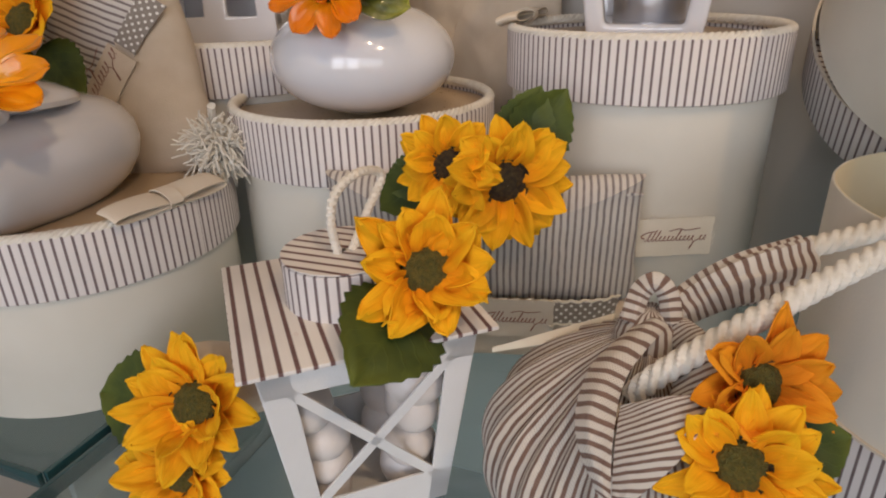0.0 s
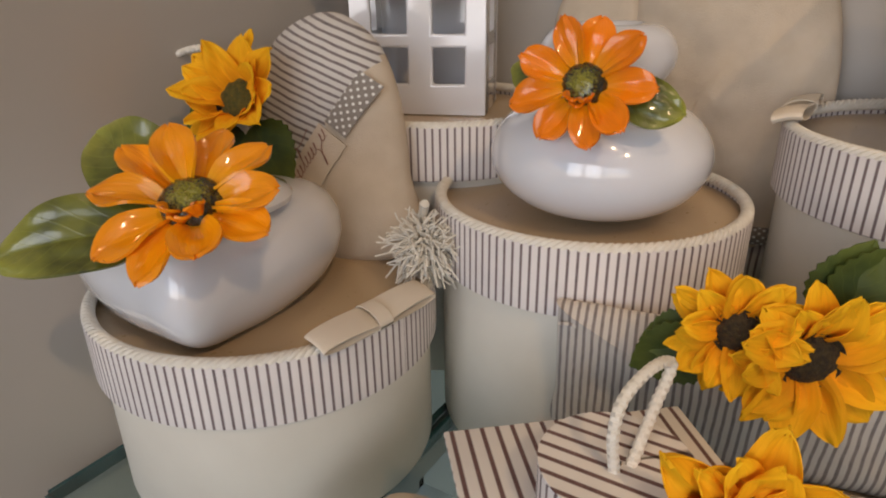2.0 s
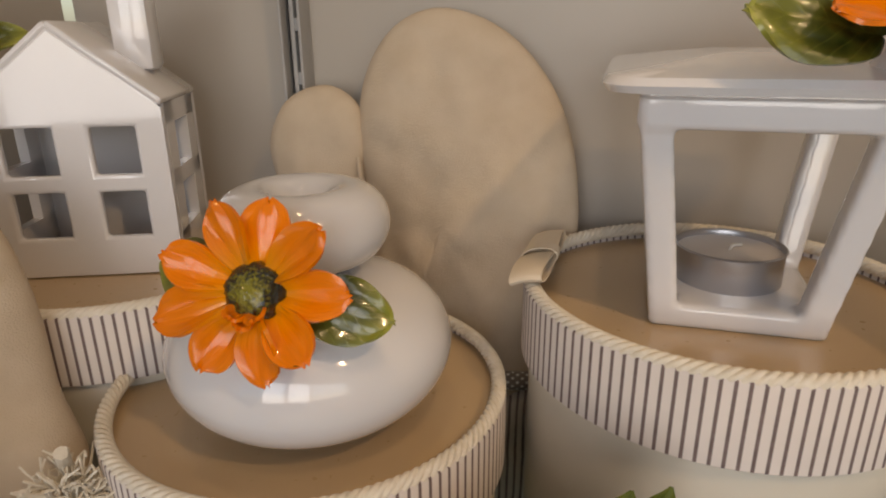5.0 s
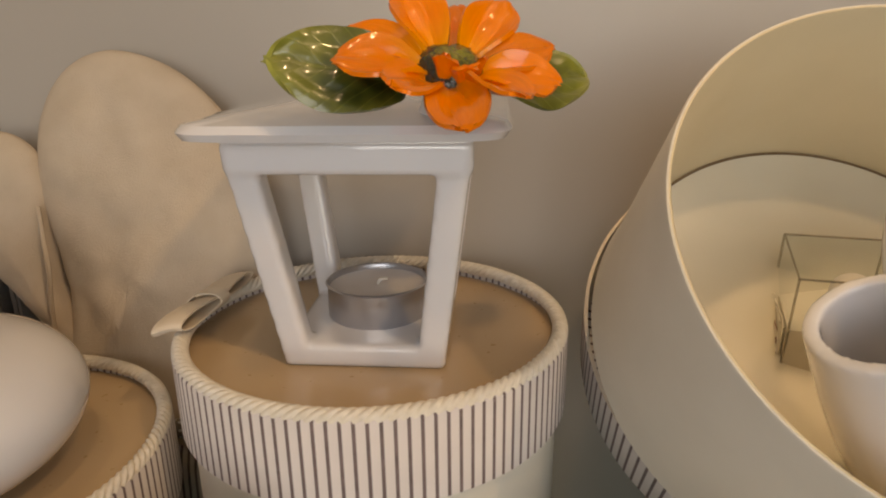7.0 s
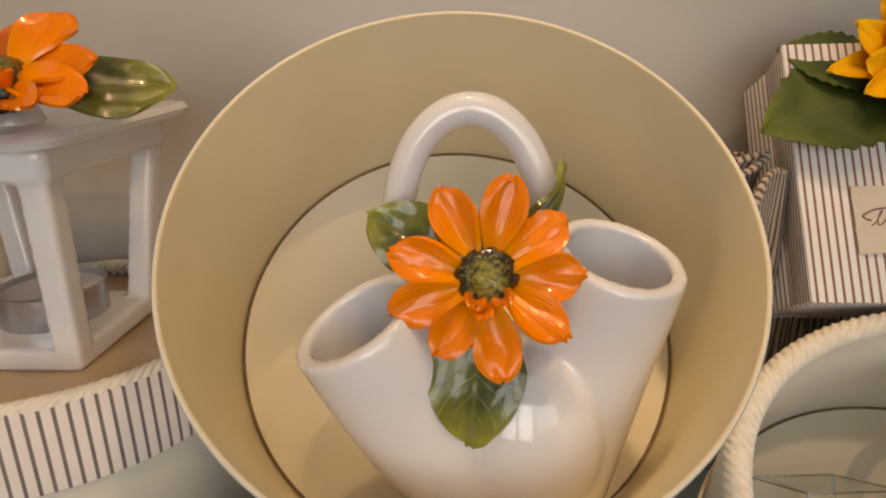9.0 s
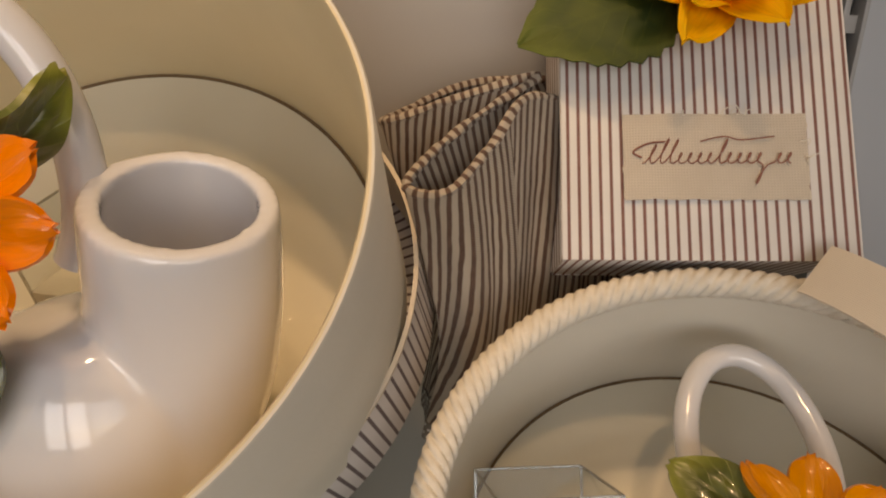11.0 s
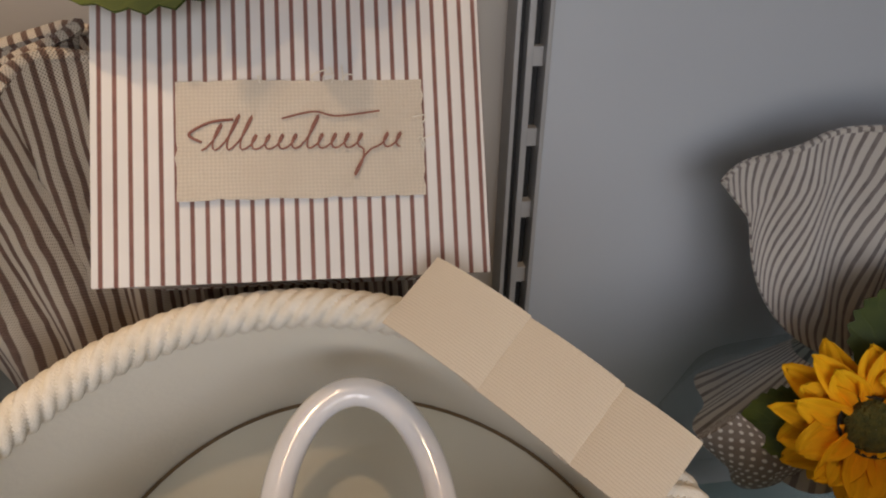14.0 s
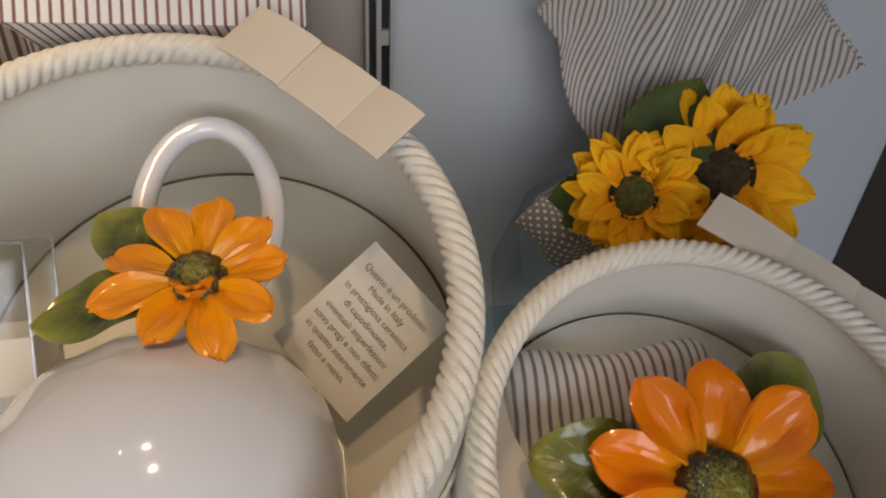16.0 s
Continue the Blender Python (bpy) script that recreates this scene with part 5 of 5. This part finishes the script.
def rim_ribbon(owner, pts, width, up):
    """A broad flat ribbon folded in panels along a box's rim."""
    P = [Vector(p) for p in pts]
    inv = owner.matrix_world.inverted()
    n = Vector(up)
    for k, (a, b) in enumerate(zip(P, P[1:])):
        d = (b - a).normalized()
        s = d.cross(n).normalized()
        lift = 0.0012 * (len(P) - k)
        def at(u, v, a=a, b=b, s=s, lift=lift):
            q = a.lerp(b, 1.16 * u - 0.06) + s * ((v - 0.5) * width) + n * (lift + 0.0012 * math.sin(math.pi * u) ** 0.7)
            return inv @ q, (u * 0.03, v * width)
        part("ribbon", sheet(at, 16, 6, -0.0007), M_RIBBON, owner, "flat cream ribbon panel")


rim_ribbon(box_rope, [(0.5465, -0.0900, 0.0885), (0.5600, -0.1025, 0.0835), (0.5735, -0.1160, 0.0777), (0.5832, -0.1275, 0.0742)], 0.0172, (-0.09, -0.59, 0.80))
rim_ribbon(box_side, [(0.6950, -0.1026, 0.0317), (0.7110, -0.1189, 0.0240), (0.7280, -0.1350, 0.0165), (0.7450, -0.1520, 0.0085)], 0.0175, (-0.05, -0.45, 0.89))

# ---- striped gift bag on the folded ticking bin ----
bag = thing("gift_bag", pose(0.5235, -0.0690, 0.0825, -31, 0, -1.8), "white paper gift bag with brown stripes, linen label and cloth sunflower", "bag")
part("front_panel", block(0.080, 0.0012, 0.098, 0.0003, Matrix.Translation((0, -0.0150, 0.049))), M_BAND_WIDE, bag, "white paper with brown stripes")
part("back_panel", block(0.080, 0.0012, 0.098, 0.0003, Matrix.Translation((0, 0.0230, 0.049))), M_BAND_WIDE, bag, "white paper with brown stripes")
for s in (-1, 1):
    part("gusset", join(block(0.0010, 0.0194, 0.097, 0.0002, pose(s * 0.0384, -0.0053, 0.049, 0, 0, s * 8)), block(0.0010, 0.0194, 0.097, 0.0002, pose(s * 0.0384, 0.0137, 0.049, 0, 0, -s * 8))), M_BAND_WIDE, bag, "folded striped side")
part("bottom", block(0.078, 0.037, 0.001, 0.0002, Matrix.Translation((0, 0.004, 0.0008))), M_BAND_WIDE, bag)
label_patch(bag, pose(0.002, -0.0162, 0.0290), 0.0500, 0.0245, 33)
silk_sunflower(bag, facing((0.004, -0.0200, 0.081), (-0.05, -1, 0.15)), 0.0330, 121, count=10, leaves=((199, 1.45, 10), (158, 1.1, 8)), seeds=M_SEED_GREEN, tilt=36)
bin_ = thing("ticking_bin", pose(0.4980, 0.0, SHELF), "limp striped cloth bin with folded rim behind boxes", "bin")
BIN_RIM = [(0.552, -0.030, 0.085), (0.510, -0.030, 0.112), (0.4775, -0.0560, 0.1310), (0.4630, -0.0700, 0.1190), (0.4520, -0.0784, 0.1095), (0.4405, -0.0762, 0.1100), (0.4455, -0.0680, 0.1160),
           (0.4600, -0.0570, 0.1255), (0.4785, -0.0440, 0.1350), (0.4600, -0.0435, 0.1305), (0.4345, -0.0429, 0.1225), (0.4330, -0.0300, 0.1210), (0.4700, -0.0120, 0.1300), (0.5500, -0.0080, 0.1200)]
BIN_FOOT = [(0.552, -0.034), (0.515, -0.038), (0.482, -0.040), (0.468, -0.0405), (0.455, -0.041), (0.4410, -0.037), (0.4405, -0.034), (0.4405, -0.031), (0.4405, -0.028), (0.4405, -0.025), (0.4400, -0.020), (0.4405, -0.010), (0.470, -0.006), (0.550, -0.006)]
bin_top = [p - Vector((0.4980, 0, SHELF)) for p in spline(BIN_RIM, 160, True)]
bin_low = [p - Vector((0.4980, 0, SHELF)) for p in spline([(x, y, -0.006) for x, y in BIN_FOOT], 160, True)]
bin_run = [0.0]
for k in range(160):
    bin_run.append(bin_run[-1] + (bin_top[(k + 1) % 160] - bin_top[k]).length)
def bin_wall(u, v):
    k = round(u * 160)
    a, b = bin_low[k % 160], bin_top[k % 160]
    p = a.lerp(b, v)
    p.x += 0.007 * math.sin(math.pi * v) * (1 if p.x < -0.03 else 0.3)
    p.y += 0.0022 * math.sin(bin_run[k] * 420 + 4 * v) * math.sin(math.pi * v)
    return tuple(p), (bin_run[k] * (0.85 + 0.15 * v), v * 0.13)
part("cloth", sheet(bin_wall, 160, 40, 0.0010), M_CLOTH_BIN, bin_, "striped cloth wall")
rim = [Vector(bin_wall(k / 160, 1.0)[0]) for k in range(160)]
part("stitched_rim", sweep(rim, 0.0013, 8, True, lobes=2, depth=0.7, pitch=0.0045), M_CLOTH_BIN, bin_, "stitched rim")
part("dotted_band", sheet(lambda u, v: (tuple(Vector(bin_wall(u, 0.085 * v)[0]) + (Vector(bin_wall(u, 0.0)[0]) - Vector((-0.002, -0.022, 0.076))).normalized() * 0.0009), (bin_run[round(u * 160)], v * 0.010)), 160, 4, 0.0006), M_DOTS, bin_, "grey dotted ribbon round the foot")

# ---- fanned ticking bundle with sunflowers at the wall ----
bun = thing("ticking_bundle", (0.7000, -0.0350, SHELF), "clear bag tied with striped cloth fan and cloth sunflowers", "favour bag")
def fan(u, v):
    a = radians(131 - 111 * u + 14 * max(0.0, 0.78 - v) * (1 - u) ** 3 * 4)
    w = 0.006 + (0.074 + 0.034 * u ** 1.4 - 0.008 * math.sin(math.pi * u)) * v
    pl = 0.0050 * math.sin(u * 30) * v * (1 - 0.5 * v) + 0.006 * math.sin(u * 8 + 1) * v
    return (w * math.cos(a) + 0.006, 0.018 * v + pl - 0.008, 0.105 + w * math.sin(a)), ((u - 0.5) * (0.03 + 0.14 * v), v * 0.09)
part("cloth_fan", sheet(fan, 120, 20, 0.0009), M_CLOTH_FINE, bun, "pleated fan of striped cloth")
part("hem", sweep([fan(k / 120, 0.985)[0] for k in range(121)], 0.0009, 6, lobes=2, depth=0.5, pitch=0.004), M_CLOTH_FINE, bun, "stitched hem")
part("cloth_skirt", grid(lambda u, v: (((0.012 + 0.030 * v + 0.004 * math.sin(40 * u) * v) * math.cos(2 * math.pi * u), (0.012 + 0.022 * v + 0.004 * math.sin(40 * u) * v) * math.sin(2 * math.pi * u), 0.104 - 0.030 * v), (u * 0.16, v * 0.035)), 120, 8), M_CLOTH_FINE, bun, "gathered striped cloth")
part("dotted_ribbon", sweep(spline([(-0.052, -0.020, 0.094), (-0.040, -0.026, 0.084), (-0.030, -0.024, 0.072), (-0.010, -0.03, 0.098)], 40), 0.0090, 12, flat=0.25), M_DOTS, bun, "dotted grey ribbon loop")
part("clear_bag", lathe([(0, 0.001), (0.040, 0.001), (0.052, 0.010), (0.056, 0.045), (0.044, 0.078), (0.014, 0.104)], 40), M_CLEAR, bun, "clear cellophane bag")
silk_sunflower(bun, facing((-0.018, -0.040, 0.109), (-0.50, -0.78, 0.38)), 0.0270, 131, count=18, leaves=((75, 1.5), (200, 1.0)), seeds=M_SEED_GREEN, tilt=14)
silk_sunflower(bun, facing((0.014, -0.043, 0.118), (-0.30, -0.85, 0.36)), 0.0350, 137, count=17, leaves=(), seeds=M_SEED, tilt=18)

# ---- in the side box: striped cushion and ceramic flower ----
cus = thing("striped_cushion", tilted((0.6640, -0.1330, -0.0430), 28.6, -8.6) @ pose(0, 0, 0, -70, 0, 5), "small striped cloth cushion lying in an open box", "cushion")
part("cloth", puffy([(-0.036, -0.03), (0.036, -0.03), (0.038, 0.0), (0.036, 0.034), (0.0, 0.032), (-0.036, 0.034), (-0.038, 0)], 0.011, 12, 3.0, 64, 0.0015, 1, 8), M_CLOTH, cus)
orn = thing("ceramic_flower_ornament", facing((0.6790, -0.1640, -0.0300), (-0.05, -0.62, 0.78)), "orange glazed flower with green leaves lying in an open box", "ornament")
ceramic_flower(orn, Matrix.Identity(4), 0.0400, 141, count=9, leaves=((168, 1.0, 0.80, 0, 4), (42, 1.05, 0.82, 0, 6)), tilt=14)
